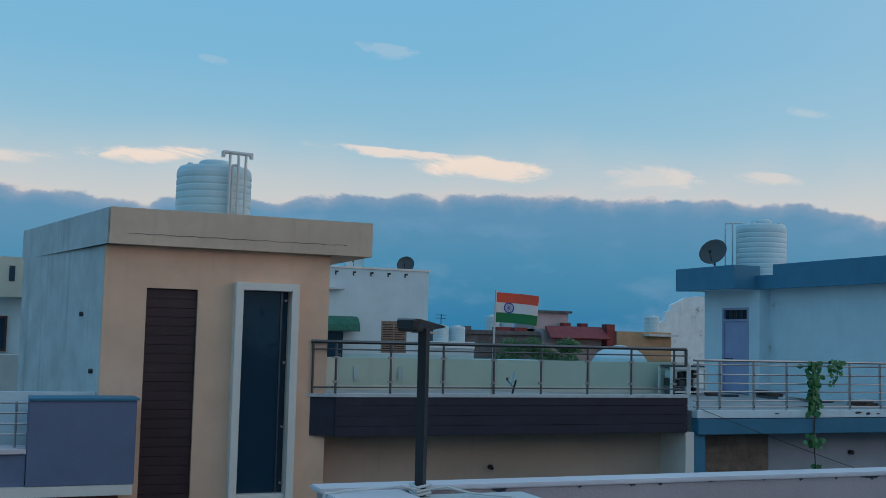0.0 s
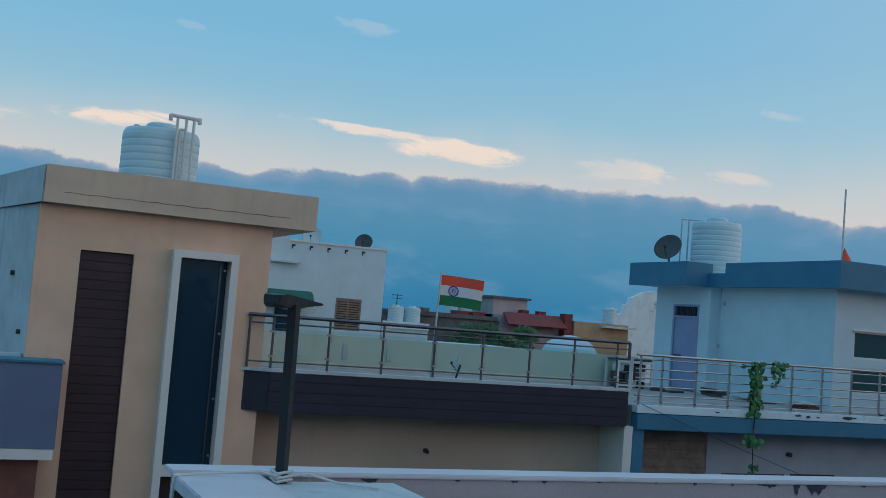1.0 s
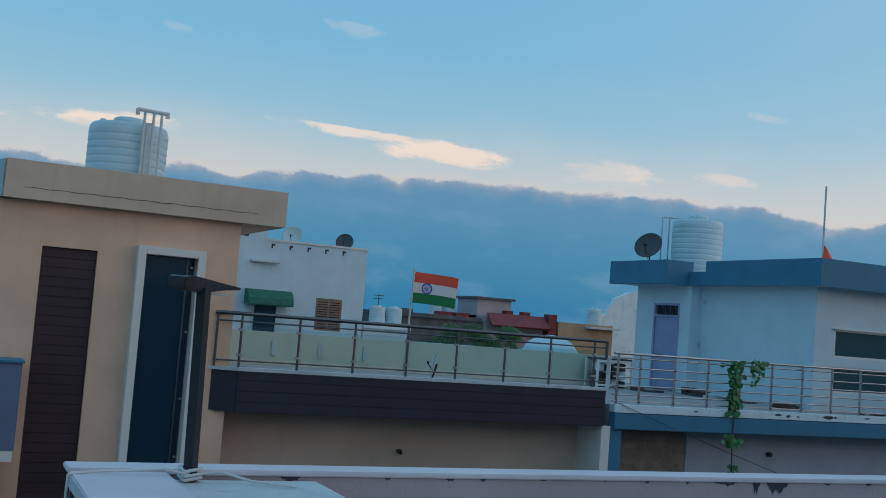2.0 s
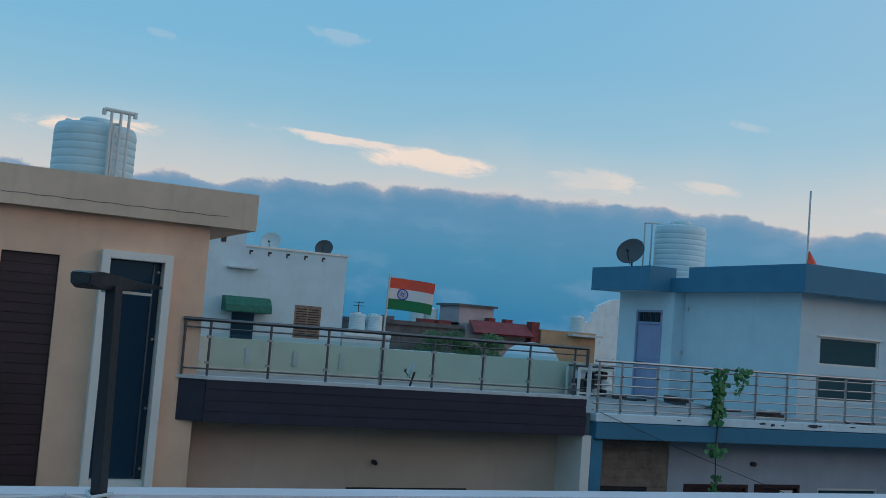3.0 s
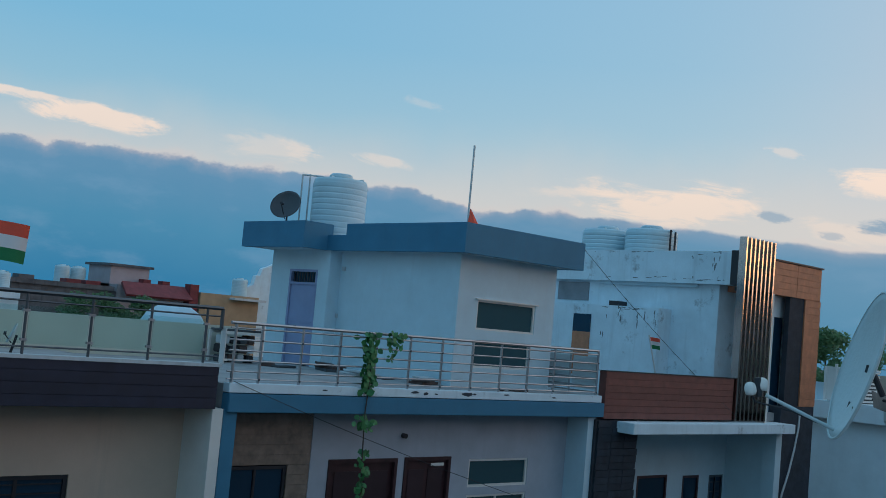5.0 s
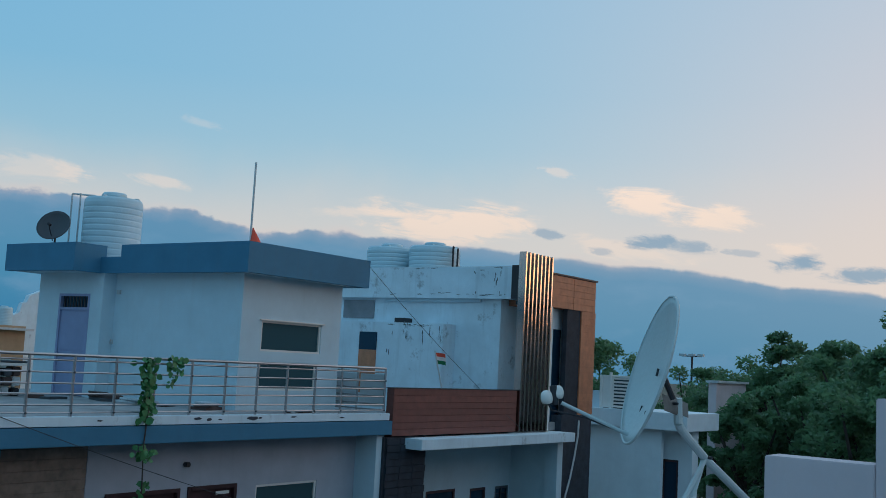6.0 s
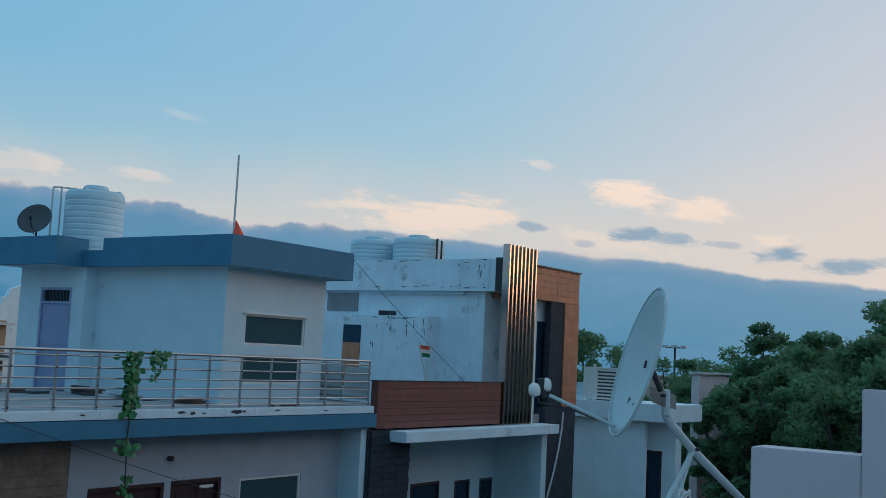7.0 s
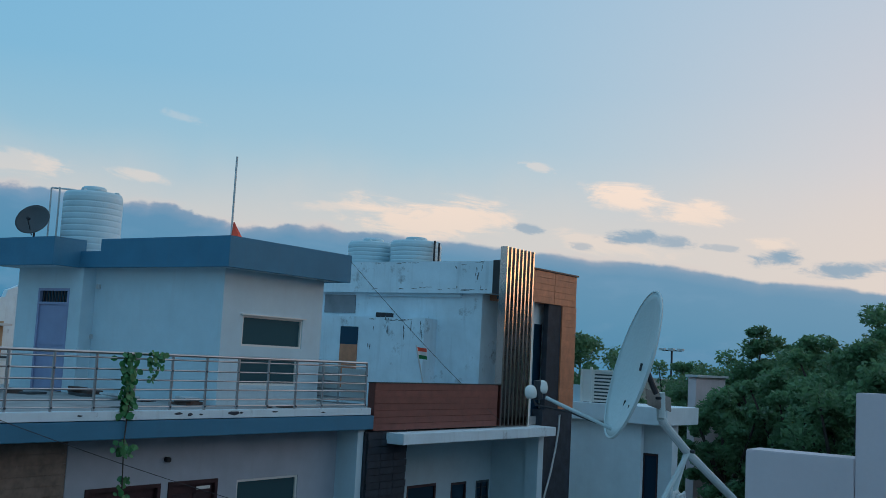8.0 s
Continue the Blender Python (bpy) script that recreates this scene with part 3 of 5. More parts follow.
prism(bm, [(-11.22, 0.03), (-11.05, 0.16), (-12.2, 5.46), (-12.4, 5.62)], 9.44, 10.03)
part("parapet_side", bm, RAW, peach, "bare cement parapet side")
bm = bmesh.new()
for i in range(60):
    u = -10.9 + i * 0.062
    box(bm, u, u + 0.064, -0.004, 0.001, 9.615 + 0.006 * math.sin(i * 0.9), 9.622 + 0.006 * math.sin(i * 0.9))
part("plaster_crack", bm, CHIP, peach, "thin dark crack along the parapet")
# shutter strip of dark horizontal boards
strip = bpart("shutter_panel", (-10.54, -9.70, 0.30, 0.34, 2.6, 8.75), SHUTTER, peach, "tall dark red-brown slatted panel")
pieces("slat", [(-10.53, -9.71, 0.268, 0.298, 2.62 + i * 0.153, 2.62 + i * 0.153 + 0.147) for i in range(40)], SHUTTER, strip)
# tall white window surround with recessed glass
bm = bmesh.new()
for b in ((-9.10, -8.97, -0.01, 0.42, 2.4, 8.90), (-8.13, -8.0, -0.01, 0.42, 2.4, 8.90), (-8.97, -8.13, -0.01, 0.42, 8.77, 8.90),
          (-8.97, -8.13, 0.10, 0.42, 5.16, 5.33)):
    box(bm, *b)
surround = part("tall_window", bm, TRIM, peach, "tall white plaster window surround", bevel=0.008)
bpart("pane", (-8.97, -8.13, 0.30, 0.315, 5.33, 8.77), DARKGLASS, surround, "dark green-black glass")
bpart("lower_panel", (-8.97, -8.13, 0.28, 0.30, 2.6, 5.16), SHUTTER, surround, "dark lower panel")
for z in (8.62, 7.55, 6.45, 5.5):
    bm = bmesh.new()
    rod(bm, (-8.17, 0.30, z), (-8.17, 0.25, z), 0.022, 8)
    part("glass_clamp", bm, STEEL, surround)
bpart("mullion", (-8.26, -8.235, 0.265, 0.30, 5.33, 8.77), DULLSTEEL, surround)
for y, z in ((1.4, 8.3), (0.75, 7.35)):
    bm = bmesh.new()
    x = -11.22 - (y - 0.42) * 0.231
    rod(bm, (x + 0.02, y, z), (x - 0.06, y, z), 0.04, 8)
    part("drain_stub", bm, IRON, peach)

# lower wing
SMALL, DOORY, WINY = (-7.11, -6.64, 3.6, 5.03), (-6.02, -4.76, 2.7, 5.11), (-4.40, -1.96, 3.7, 5.14)
bm = bmesh.new()
wall_with_holes(bm, -7.42, 0.16, 0.0, 6.29, 0.9, 1.1, [SMALL, DOORY, WINY])
part("wing_wall", bm, WING, peach, "peach and cream plaster wall under the balcony")
window_unit(peach, "small_window", *SMALL, 0.93, DARKWOOD, DARKGLASS, 0.06, 1, "small dark barred window", grille=7)
sash = bpart("open_shutter", (-6.66, -6.62, 0.62, 0.93, 3.75, 4.95), DARKWOOD, peach, "open dark wooden shutter leaf")
window_unit(peach, "wide_window", *WINY, 0.93, IRON, DARKGLASS, 0.07, 3, "wide dark wooden window with bars", grille=9)
door = bpart("door", (-5.94, -4.84, 0.95, 1.0, 2.7, 5.03), DARKWOOD, peach, "dark red wooden door with steel bars")
bm = bmesh.new()
for b in ((-6.02, -5.94, 0.88, 1.05, 2.7, 5.11), (-4.84, -4.76, 0.88, 1.05, 2.7, 5.11), (-5.94, -4.84, 0.88, 1.05, 5.03, 5.11)):
    box(bm, *b)
part("door_frame", bm, DARKWOOD, peach, bevel=0.006)
for k in range(6):
    bpart("bar", (-5.26, -4.99, 0.925, 0.95, 4.36 + k * 0.083, 4.42 + k * 0.083), TRIM, door, "short pale metal bar")
bpart("name_plate", (-5.73, -5.50, 0.94, 0.95, 4.92, 4.99), TRIM, door, "small white plate")
bpart("strip_light", (-5.80, -5.30, 0.85, 0.88, 5.05, 5.08), TRIM, peach, "thin white tube above the door")
bm = bmesh.new()
rod(bm, (-3.91, 0.9, 5.6), (-3.91, 0.82, 5.6), 0.045, 12)
rod(bm, (-3.91, 0.82, 5.6), (-3.91, 0.77, 5.58), 0.034, 12)
part("wall_spout", bm, IRON, peach, "dark round wall fitting")
bpart("corner_pilaster", (-0.04, 0.16, 0.02, 0.9, 0.0, 6.29), TRIM, peach, "white edge pilaster")
# balcony
bm = bmesh.new()
prism(bm, [(-7.70, 0.2), (-7.30, 0.03), (-0.02, 0.03), (-0.02, 0.9), (-7.42, 0.9), (-7.42, 0.2)], 6.30, 6.97)
core = part("balcony_slab", bm, BROWN, peach, "balcony box clad in dark brown boards")
pieces("cladding_board", [(-7.30, -0.01, 0.0, 0.028, 6.29 + k * 0.178, 6.29 + k * 0.178 + 0.173) for k in range(4)], BROWN, core)
bm = bmesh.new()
prism(bm, [(-7.77, 0.19), (-7.31, -0.02), (0.02, -0.02), (0.02, 0.22), (-7.2, 0.22), (-7.2, 0.199)], 6.974, 7.03)
part("balcony_coping", bm, RAW, peach, "thin grey cement coping")
bpart("terrace_floor", (-7.2, 0.2, 0.9, 7.0, 6.6, 6.75), FLOOR, peach)
bm = bmesh.new()
box(bm, -7.2, 4.9, 6.9, 7.1, 0.0, 7.52)
part("terrace_back_wall", bm, CREAM, peach, "pale cream terrace wall with vent slots")
for x in (-5.9, -4.79, -3.65, -2.5):
    bpart("vent_slot", (x, x + 0.13, 6.86, 6.9, 6.98, 7.33), RAW, peach, bevel=0.006)

# glass railing
rail = thing("glass_railing", (-3.7, 0.08, 7.03), "steel balcony railing with clear glass panels", "railing")
posts = [-7.285, -6.27, -5.255, -4.24, -3.257, -2.254, -1.275, -0.283]
for x in posts:
    bm = bmesh.new()
    rod(bm, (x, 0.08, 7.03), (x, 0.08, 7.93), 0.022, 10)
    p = part("post", bm, DULLSTEEL, rail)
    for z in (7.24, 7.66):
        bpart("clamp", (x - 0.05, x + 0.05, 0.05, 0.11, z - 0.02, z + 0.02), STEEL, p, bevel=0.004)
rpart("wall_post", [(-7.68, 0.16, 7.03), (-7.68, 0.16, 7.93)], 0.022, DULLSTEEL, rail)
rpart("handrail", [(-7.72, 0.17, 7.93), (-7.30, 0.08, 7.93), (0.0, 0.08, 7.93), (0.0, 0.08, 7.60)], 0.033, DULLSTEEL, rail, "thick round handrail")
rpart("upper_rail", [(-7.68, 0.16, 7.80), (-7.30, 0.08, 7.80), (-0.03, 0.08, 7.80)], 0.014, DULLSTEEL, rail)
rpart("lower_rail", [(-7.68, 0.16, 7.14), (-7.30, 0.08, 7.14), (-0.03, 0.08, 7.14)], 0.014, DULLSTEEL, rail)
rpart("end_post", [(0.08, 0.1, 7.03), (0.08, 0.1, 7.62)], 0.05, PVC, rail, "pale square end post", 4)
for a, b in zip(posts, posts[1:]):
    g = bpart("glass_panel", (a + 0.04, b - 0.04, 0.076, 0.084, 7.18, 7.73), PANE, rail, "clear greenish glass")
    g.visible_shadow = False
flag_thing("national_flag", (-4.26, 0.14, 7.03), (-4.20, 0.14, 8.96), 0.82, 0.56, radians(-8), "saffron, white and green flag tied to the balcony railing", 0.12)
roof_dish((-1.6, 4.6, 7.12), (-0.9, 0.3, 0.4), 0.2, RAW, "small pale dish on the terrace floor", (-1.6, 4.7, 6.75))
lump = bmesh.new()
lathe(lump, [(0.9, 0.0), (0.86, 0.25), (0.7, 0.5), (0.45, 0.66), (0.15, 0.74), (0.02, 0.75)], 24)
bmesh.ops.translate(lump, verts=lump.verts, vec=Vector((5.2, 11.0, 7.2)))
dome = thing("dome_roof", (5.2, 11, 0), "small white domed roof behind the terrace wall", "dome")
part("dome", lump, WHITE, dome, smooth=True)
bpart("dome_wall", (4.2, 6.2, 10.0, 12.0, 0.0, 7.2), WHITE, dome)

# tank and ladder on the tower
water_tank("water_tank", (-9.03, 2.9, 9.62), 0.72, 1.67, "pale ribbed plastic water tank on the tower roof")
lad = thing("pipe_frame", (-8.6, 2.0, 9.62), "pale pipe stand with a capped cross bar", "pipe stand")
for x in (-8.9, -8.74, -8.6):
    rpart("upright", [(x, 2.05, 9.62), (x, 2.05, 11.42)], 0.026, PVC, lad)
rpart("cross_bar", [(-9.03, 2.05, 11.44), (-8.5, 2.05, 11.42)], 0.035, PVC, lad)
rpart("branch", [(-8.84, 2.07, 9.62), (-8.84, 2.07, 11.2), (-8.75, 2.07, 11.2)], 0.024, PVC, lad)
for x in (-9.03, -8.5):
    rpart("elbow", [(x, 2.05, 11.45), (x, 2.05, 11.34)], 0.038, PVC, lad)

# ---- slate balcony of the neighbour on the far side ----
nb = thing("neighbour_house", (-13, 2, 0), "white neighbour house with slate-blue balcony box", "house")
bpart("balcony_box", (-12.28, -10.70, -0.6, 0.1, 5.66, 6.95), SLATE, nb, "slate-blue balcony box", bevel=0.01)
bpart("balcony_cap", (-12.28, -10.67, -0.63, 0.13, 6.95, 6.985), BLUE, nb)
bpart("balcony_trim", (-14.5, -10.72, -0.62, 0.1, 5.50, 5.655), TRIM, nb, "white lower trim")
bpart("lower_wall", (-14.5, -10.9, -0.35, 0.15, 0.0, 5.5), RUST, nb, "dark red lower wall")
bpart("slate_wall", (-14.5, -12.29, -0.55, 0.1, 5.66, 6.15), SLATE, nb)
bpart("balcony_ledge", (-14.5, -12.29, -0.6, 0.1, 6.15, 6.22), COPING, nb)
for z in (6.42, 6.58, 6.74, 6.90):
    rpart("rail", [(-14.5, -0.3, z), (-12.29, -0.3, z)], 0.018, STEEL, nb)
for x in (-13.6, -12.45):
    rpart("rail_post", [(x, -0.3, 6.22), (x, -0.3, 6.92)], 0.02, STEEL, nb)
bm = bmesh.new()
prism(bm, [(-14.6, 0.4), (-11.26, 0.4), (-11.26, 0.6), (-14.6, 0.6)], 0.0, 7.02)
part("terrace_wall", bm, WHITE, nb, "white low terrace wall")
far = thing("rear_house", (-14, 10, 0), "white rear house with projecting roof slab", "house")
bpart("wall", (-17.5, -12.25, 8.3, 14, 0.0, 9.05), WHITE, far)
bpart("roof_slab", (-17.6, -12.25, 7.8, 14.2, 8.72, 9.62), CREAM, far, "deep cream roof edge")
bpart("ventilator", (-12.62, -12.5, 7.785, 7.8, 9.08, 9.42), DARKGLASS, far)
window_unit(far, "window", -12.95, -12.6, 7.5, 8.3, 8.22, DARKWOOD, DARKGLASS, 0.05, 1, "dark narrow window")
bpart("terrace_edge", (-17.6, -12.2, 7.2, 8.3, 0.0, 7.45), RAW, far)

# ---- white and blue house with the steel rail ----
blue = thing("house", (5, 4, 0), "white house with blue-grey roof edge and terrace room", "house")
OPEN1, D1, D2, W1 = (0.72, 2.03, 2.8, 5.22), (2.96, 4.67, 2.7, 5.31), (4.85, 6.13, 2.7, 5.32), (6.66, 8.5, 4.66, 5.25)
bm = bmesh.new()
wall_with_holes(bm, 2.54, 10.0, 0.0, 6.28, 0.7, 0.9, [D1, D2, W1, (6.66, 8.5, 3.4, 4.5)])
part("lower_wall", bm, WHITE_SHADED, blue, "pale wall under the terrace")
tiles = bpart("tile_wall", (0.45, 2.54, 0.84, 0.9, 0.0, 6.28), TILE, blue, "tan wood-look tiled wall")
pieces("wall_tile", [(0.45, 2.53, 0.70, 0.72, z, z + 0.178) for z in [5.24 + j * 0.182 for j in range(6)]]
       + [(2.04, 2.53, 0.70, 0.72, 3.6 + j * 0.182, 3.6 + j * 0.182 + 0.178) for j in range(9)], TILE, tiles)
window_unit(blue, "shop_window", *OPEN1, 0.72, IRON, DARKGLASS, 0.06, 2, "dark glazed opening")
for x0, x1, z0, z1 in (D1, D2):
    d = bpart("door", (x0 + 0.08, x1 - 0.08, 0.76, 0.80, z0, z1 - 0.08), DARKWOOD, blue, "dark red panelled wooden door")
    bm = bmesh.new()
    for b in ((x0, x0 + 0.08, 0.68, 0.85, z0, z1), (x1 - 0.08, x1, 0.68, 0.85, z0, z1), (x0 + 0.08, x1 - 0.08, 0.68, 0.85, z1 - 0.08, z1)):
        box(bm, *b)
    part("door_frame", bm, DARKWOOD, blue, bevel=0.006)
    wid = (x1 - x0 - 0.16)
    for k in range(2):
        for zz in (3.6, 4.45):
            a = x0 + 0.08 + wid * (0.08 + k * 0.47)
            bpart("door_panel", (a, a + wid * 0.38, 0.745, 0.76, zz, zz + 0.62), SHUTTER, d, bevel=0.006)
bpart("name_plate", (5.55, 5.9, 0.66, 0.675, 5.14, 5.2), TRIM, blue, "small white plate")
window_unit(blue, "window", *W1, 0.72, TRIM, GREYGLASS, 0.05, 1, "wide white-framed grey window")
window_unit(blue, "window", 6.66, 8.5, 3.4, 4.5, 0.72, TRIM, GREYGLASS, 0.05, 2)
bm = bmesh.new()
rod(bm, (4.75, 0.7, 5.75), (4.75, 0.6, 5.75), 0.05, 10)
part("wall_spout", bm, IRON, blue)
bpart("end_pilaster", (0.19, 0.45, 0.05, 0.9, 0.0, 6.28), BLUE, blue, "blue-grey end pilaster")
bpart("end_wall", (9.75, 10.0, 0.1, 0.7, 0.0, 6.28), WHITE, blue)
bpart("slab_edge", (0.22, 10.13, -0.03, 0.2, 6.24, 6.55), BLUE, blue, "blue-grey slab edge", bevel=0.01)
bpart("terrace_kerb", (0.22, 10.05, 0.0, 0.2, 6.564, 6.72), WHITE_OLD, blue, "white stained kerb", bevel=0.008)
bpart("terrace_slab", (0.22, 10.0, 0.2, 9.5, 6.29, 6.70), FLOOR, blue, "grey cement terrace floor")
# terrace room
bm = bmesh.new()
wall_with_holes(bm, 6.55, 9.71, 6.70, 9.57, 1.35, 1.55, [(7.16, 9.06, 7.96, 8.62), (7.16, 8.98, 7.13, 7.74)])
part("room_front_wall", bm, WHITE, blue)
bm = bmesh.new()
box(bm, 6.55, 6.75, 1.55, 5.75, 6.70, 9.57)
box(bm, 9.51, 9.71, 1.55, 8.0, 6.70, 9.57)
box(bm, 6.2, 9.51, 7.8, 8.0, 6.70, 9.57)
box(bm, 6.2, 6.55, 5.55, 5.75, 6.70, 9.57)
part("room_side_wall", bm, WHITE, blue)
bm = bmesh.new()
box(bm, 6.2, 6.36, 5.75, 6.0, 6.70, 9.57)
box(bm, 6.2, 6.36, 7.17, 7.8, 6.70, 9.57)
box(bm, 6.2, 6.36, 6.0, 7.17, 9.08, 9.57)
part("door_wall", bm, WHITE, blue)
window_unit(blue, "room_window", 7.16, 9.06, 7.96, 8.62, 1.37, TRIM, GREYGLASS, 0.045, 1, "white-framed horizontal window")
window_unit(blue, "room_window", 7.16, 8.98, 7.13, 7.74, 1.37, TRIM, GREYGLASS, 0.045, 1)
bpart("window_hood", (7.08, 9.12, 1.29, 1.35, 8.62, 8.65), TRIM, blue)
kd = bpart("terrace_door", (6.225, 6.265, 6.07, 7.10, 6.72, 8.70), LAVENDER, blue, "lavender painted metal door")
bm = bmesh.new()
for b in ((6.19, 6.29, 6.0, 6.07, 6.72, 9.08), (6.19, 6.29, 7.10, 7.17, 6.72, 9.08), (6.19, 6.29, 6.07, 7.10, 9.02, 9.08), (6.19, 6.29, 6.07, 7.10, 8.70, 8.76)):
    box(bm, *b)
part("door_frame", bm, LAVENDER, blue, "lavender door frame")
for k in range(9):
    bpart("vent_bar", (6.23, 6.25, 6.12 + k * 0.108, 6.15 + k * 0.108, 8.76, 9.02), IRON, kd)
bpart("vent_backing", (6.27, 6.28, 6.07, 7.10, 8.76, 9.02), DARKGLASS, kd)
bpart("door_bolt", (6.19, 6.225, 6.72, 7.06, 7.62, 7.67), IRON, kd)
bpart("door_rail", (6.212, 6.225, 6.13, 7.04, 7.76, 7.80), LAVENDER, kd)
for y, z in ((5.35, 9.1), (5.5, 7.95)):
    bpart("wall_box", (6.50, 6.55, y, y + 0.1, z, z + 0.1), RAW, blue)
bm = bmesh.new()
prism(bm, [(6.2, 0.9), (10.02, 0.9), (10.02, 8.3), (5.49, 8.3), (5.49, 5.68), (6.2, 5.68)], 9.57, 9.74)
part("room_roof", bm, WHITE, blue)
bm = bmesh.new()
prism(bm, [(6.15, 0.85), (10.07, 0.85), (10.07, 1.0), (6.3, 1.0)], 9.56, 10.2)
prism(bm, [(6.15, 0.85), (6.3, 1.0), (6.3, 4.95), (6.15, 4.95)], 9.56, 10.2)
prism(bm, [(6.15, 4.95), (6.3, 4.95), (6.3, 5.66), (6.15, 5.66)], 9.56, 9.93)
prism(bm, [(5.44, 5.66), (6.3, 5.66), (6.3, 5.8), (5.44, 5.8)], 9.56, 10.2)
prism(bm, [(5.44, 5.8), (5.6, 5.8), (5.6, 8.35), (5.44, 8.35)], 9.56, 10.2)
prism(bm, [(9.93, 1.0), (10.07, 1.0), (10.07, 8.35), (9.93, 8.35)], 9.56, 10.2)
part("roof_edge", bm, BLUE, blue, "deep blue-grey roof edge")

krail = thing("steel_railing", (5, 0.1, 6.72), "brushed steel terrace railing with seven rails", "railing")
for i in range(11):
    x = 0.83 + i * 0.844 if i < 10 else 9.93
    rpart("post", [(x, 0.1, 6.72), (x, 0.1, 7.71)], 0.026, STEEL, krail)
    for z in (6.78, 7.44):
        bm = bmesh.new()
        rod(bm, (x, 0.066, z), (x, 0.134, z), 0.02, 8)
        part("collar", bm, DULLSTEEL, krail)
rpart("post", [(0.3, 0.1, 6.72), (0.3, 0.1, 7.71)], 0.026, STEEL, krail)
for y in (0.9, 1.7, 2.5):
    rpart("post", [(9.93, y, 6.70), (9.93, y, 7.71)], 0.026, STEEL, krail)
for z, r in ((7.72, 0.028), (7.635, 0.016), (7.44, 0.016), (7.26, 0.016), (7.09, 0.016), (6.91, 0.016), (6.785, 0.016)):
    rpart("rail", [(0.2, 0.1, z), (9.93, 0.1, z), (9.93, 2.6, z)], r, STEEL, krail)
for y0, y1 in ((0.16, 0.86), (0.95, 1.66), (1.75, 2.45)):
    g = bpart("side_panel", (9.97, 9.985, y0, y1, 6.84, 7.58), FROST, krail, "frosted grey side panel")

water_tank("water_tank", (6.90, 6.35, 9.74), 0.69, 1.74, "pale ribbed plastic water tank behind the roof edge")
pipes = thing("water_pipes", (6.0, 6.9, 9.74), "two thin white riser pipes beside the tank", "pipes")
rpart("riser", [(6.26, 7.12, 9.74), (6.26, 7.12, 11.50), (6.7, 6.8, 11.50)], 0.022, PVC, pipes)
rpart("riser", [(6.30, 6.85, 9.74), (6.30, 6.85, 11.5)], 0.022, PVC, pipes)
roof_dish((5.75, 6.95, 10.6), (-0.75, -0.45, 0.45), 0.4, DISHDARK, "dark mesh satellite dish on the roof edge", (5.85, 7.05, 9.74))
mast = thing("antenna_pole", (6.42, 1.12, 9.74), "thin pole with a small orange pennant", "pole")
rpart("pole", [(6.42, 1.12, 9.74), (6.43, 1.12, 11.9)], 0.022, PVC, mast)
bm = bmesh.new()
a, b, c, d = Vector((6.38, 1.05, 10.2)), Vector((6.47, 1.10, 10.52)), Vector((6.66, 0.98, 10.14)), Vector((6.5, 0.95, 10.16))
vs = [bm.verts.new(p) for p in (a, b, c, d)] + [bm.verts.new(p + Vector((0, 0.03, 0))) for p in (a, b, c, d)]
for f in ((0, 1, 3), (1, 2, 3), (4, 7, 5), (5, 7, 6), (0, 4, 5, 1), (1, 5, 6, 2), (2, 6, 7, 3), (3, 7, 4, 0)):
    bm.faces.new([vs[i] for i in f])
part("pennant", bm, SAFFRON, mast, "limp orange cloth")

# creeper over the rail
rng = random.Random(5)
vine = thing("creeper", (3.13, 0.0, 4.4), "green climbing creeper hanging over the terrace rail", "plant")
rpart("stem", [(3.2, -0.05, 4.0), (3.15, -0.06, 5.2), (3.1, -0.06, 6.2), (3.16, -0.05, 7.0), (3.12, 0.02, 7.7)], 0.012, BARK, vine)
bm = bmesh.new()


def blade(bm, p, k, rng):
    a = Vector((rng.uniform(-1, 1), rng.uniform(-0.6, 0.2), rng.uniform(-1, 0.6))).normalized()
    nrm = Vector((rng.uniform(-0.5, 0.3), -1, rng.uniform(-0.2, 0.7))).normalized()
    b = a.cross(nrm).normalized()
    pts = [p - a * k, p - a * 0.4 * k + b * 0.75 * k, p + a * 0.3 * k + b * 0.7 * k, p + a * k, p + a * 0.3 * k - b * 0.7 * k, p - a * 0.4 * k - b * 0.75 * k]
    bm.faces.new([bm.verts.new(q) for q in pts])


for _ in range(150):
    z = rng.uniform(6.62, 7.72)
    blade(bm, Vector((3.13 + rng.gauss(0, 0.08), -0.02 + rng.gauss(0, 0.06), z)), rng.uniform(0.04, 0.085), rng)
for _ in range(40):
    blade(bm, Vector((3.76 + rng.gauss(0, 0.12), 0.02 + rng.gauss(0, 0.05), 7.6 + rng.gauss(0, 0.09))), rng.uniform(0.04, 0.075), rng)
for _ in range(12):
    blade(bm, Vector((3.7 + rng.gauss(0, 0.05), 0.02, rng.uniform(7.2, 7.5))), rng.uniform(0.03, 0.05), rng)
for _ in range(35):
    blade(bm, Vector((3.15 + rng.gauss(0, 0.12), -0.05 + rng.gauss(0, 0.04), 6.05 + rng.gauss(0, 0.07))), rng.uniform(0.04, 0.07), rng)
for _ in range(60):
    z = rng.uniform(4.2, 5.6)
    blade(bm, Vector((3.16 + rng.gauss(0, 0.07), -0.04 + rng.gauss(0, 0.05), z)), rng.uniform(0.04, 0.075), rng)
part("leaves", bm, VINE, vine, "fresh green heart-shaped leaves")
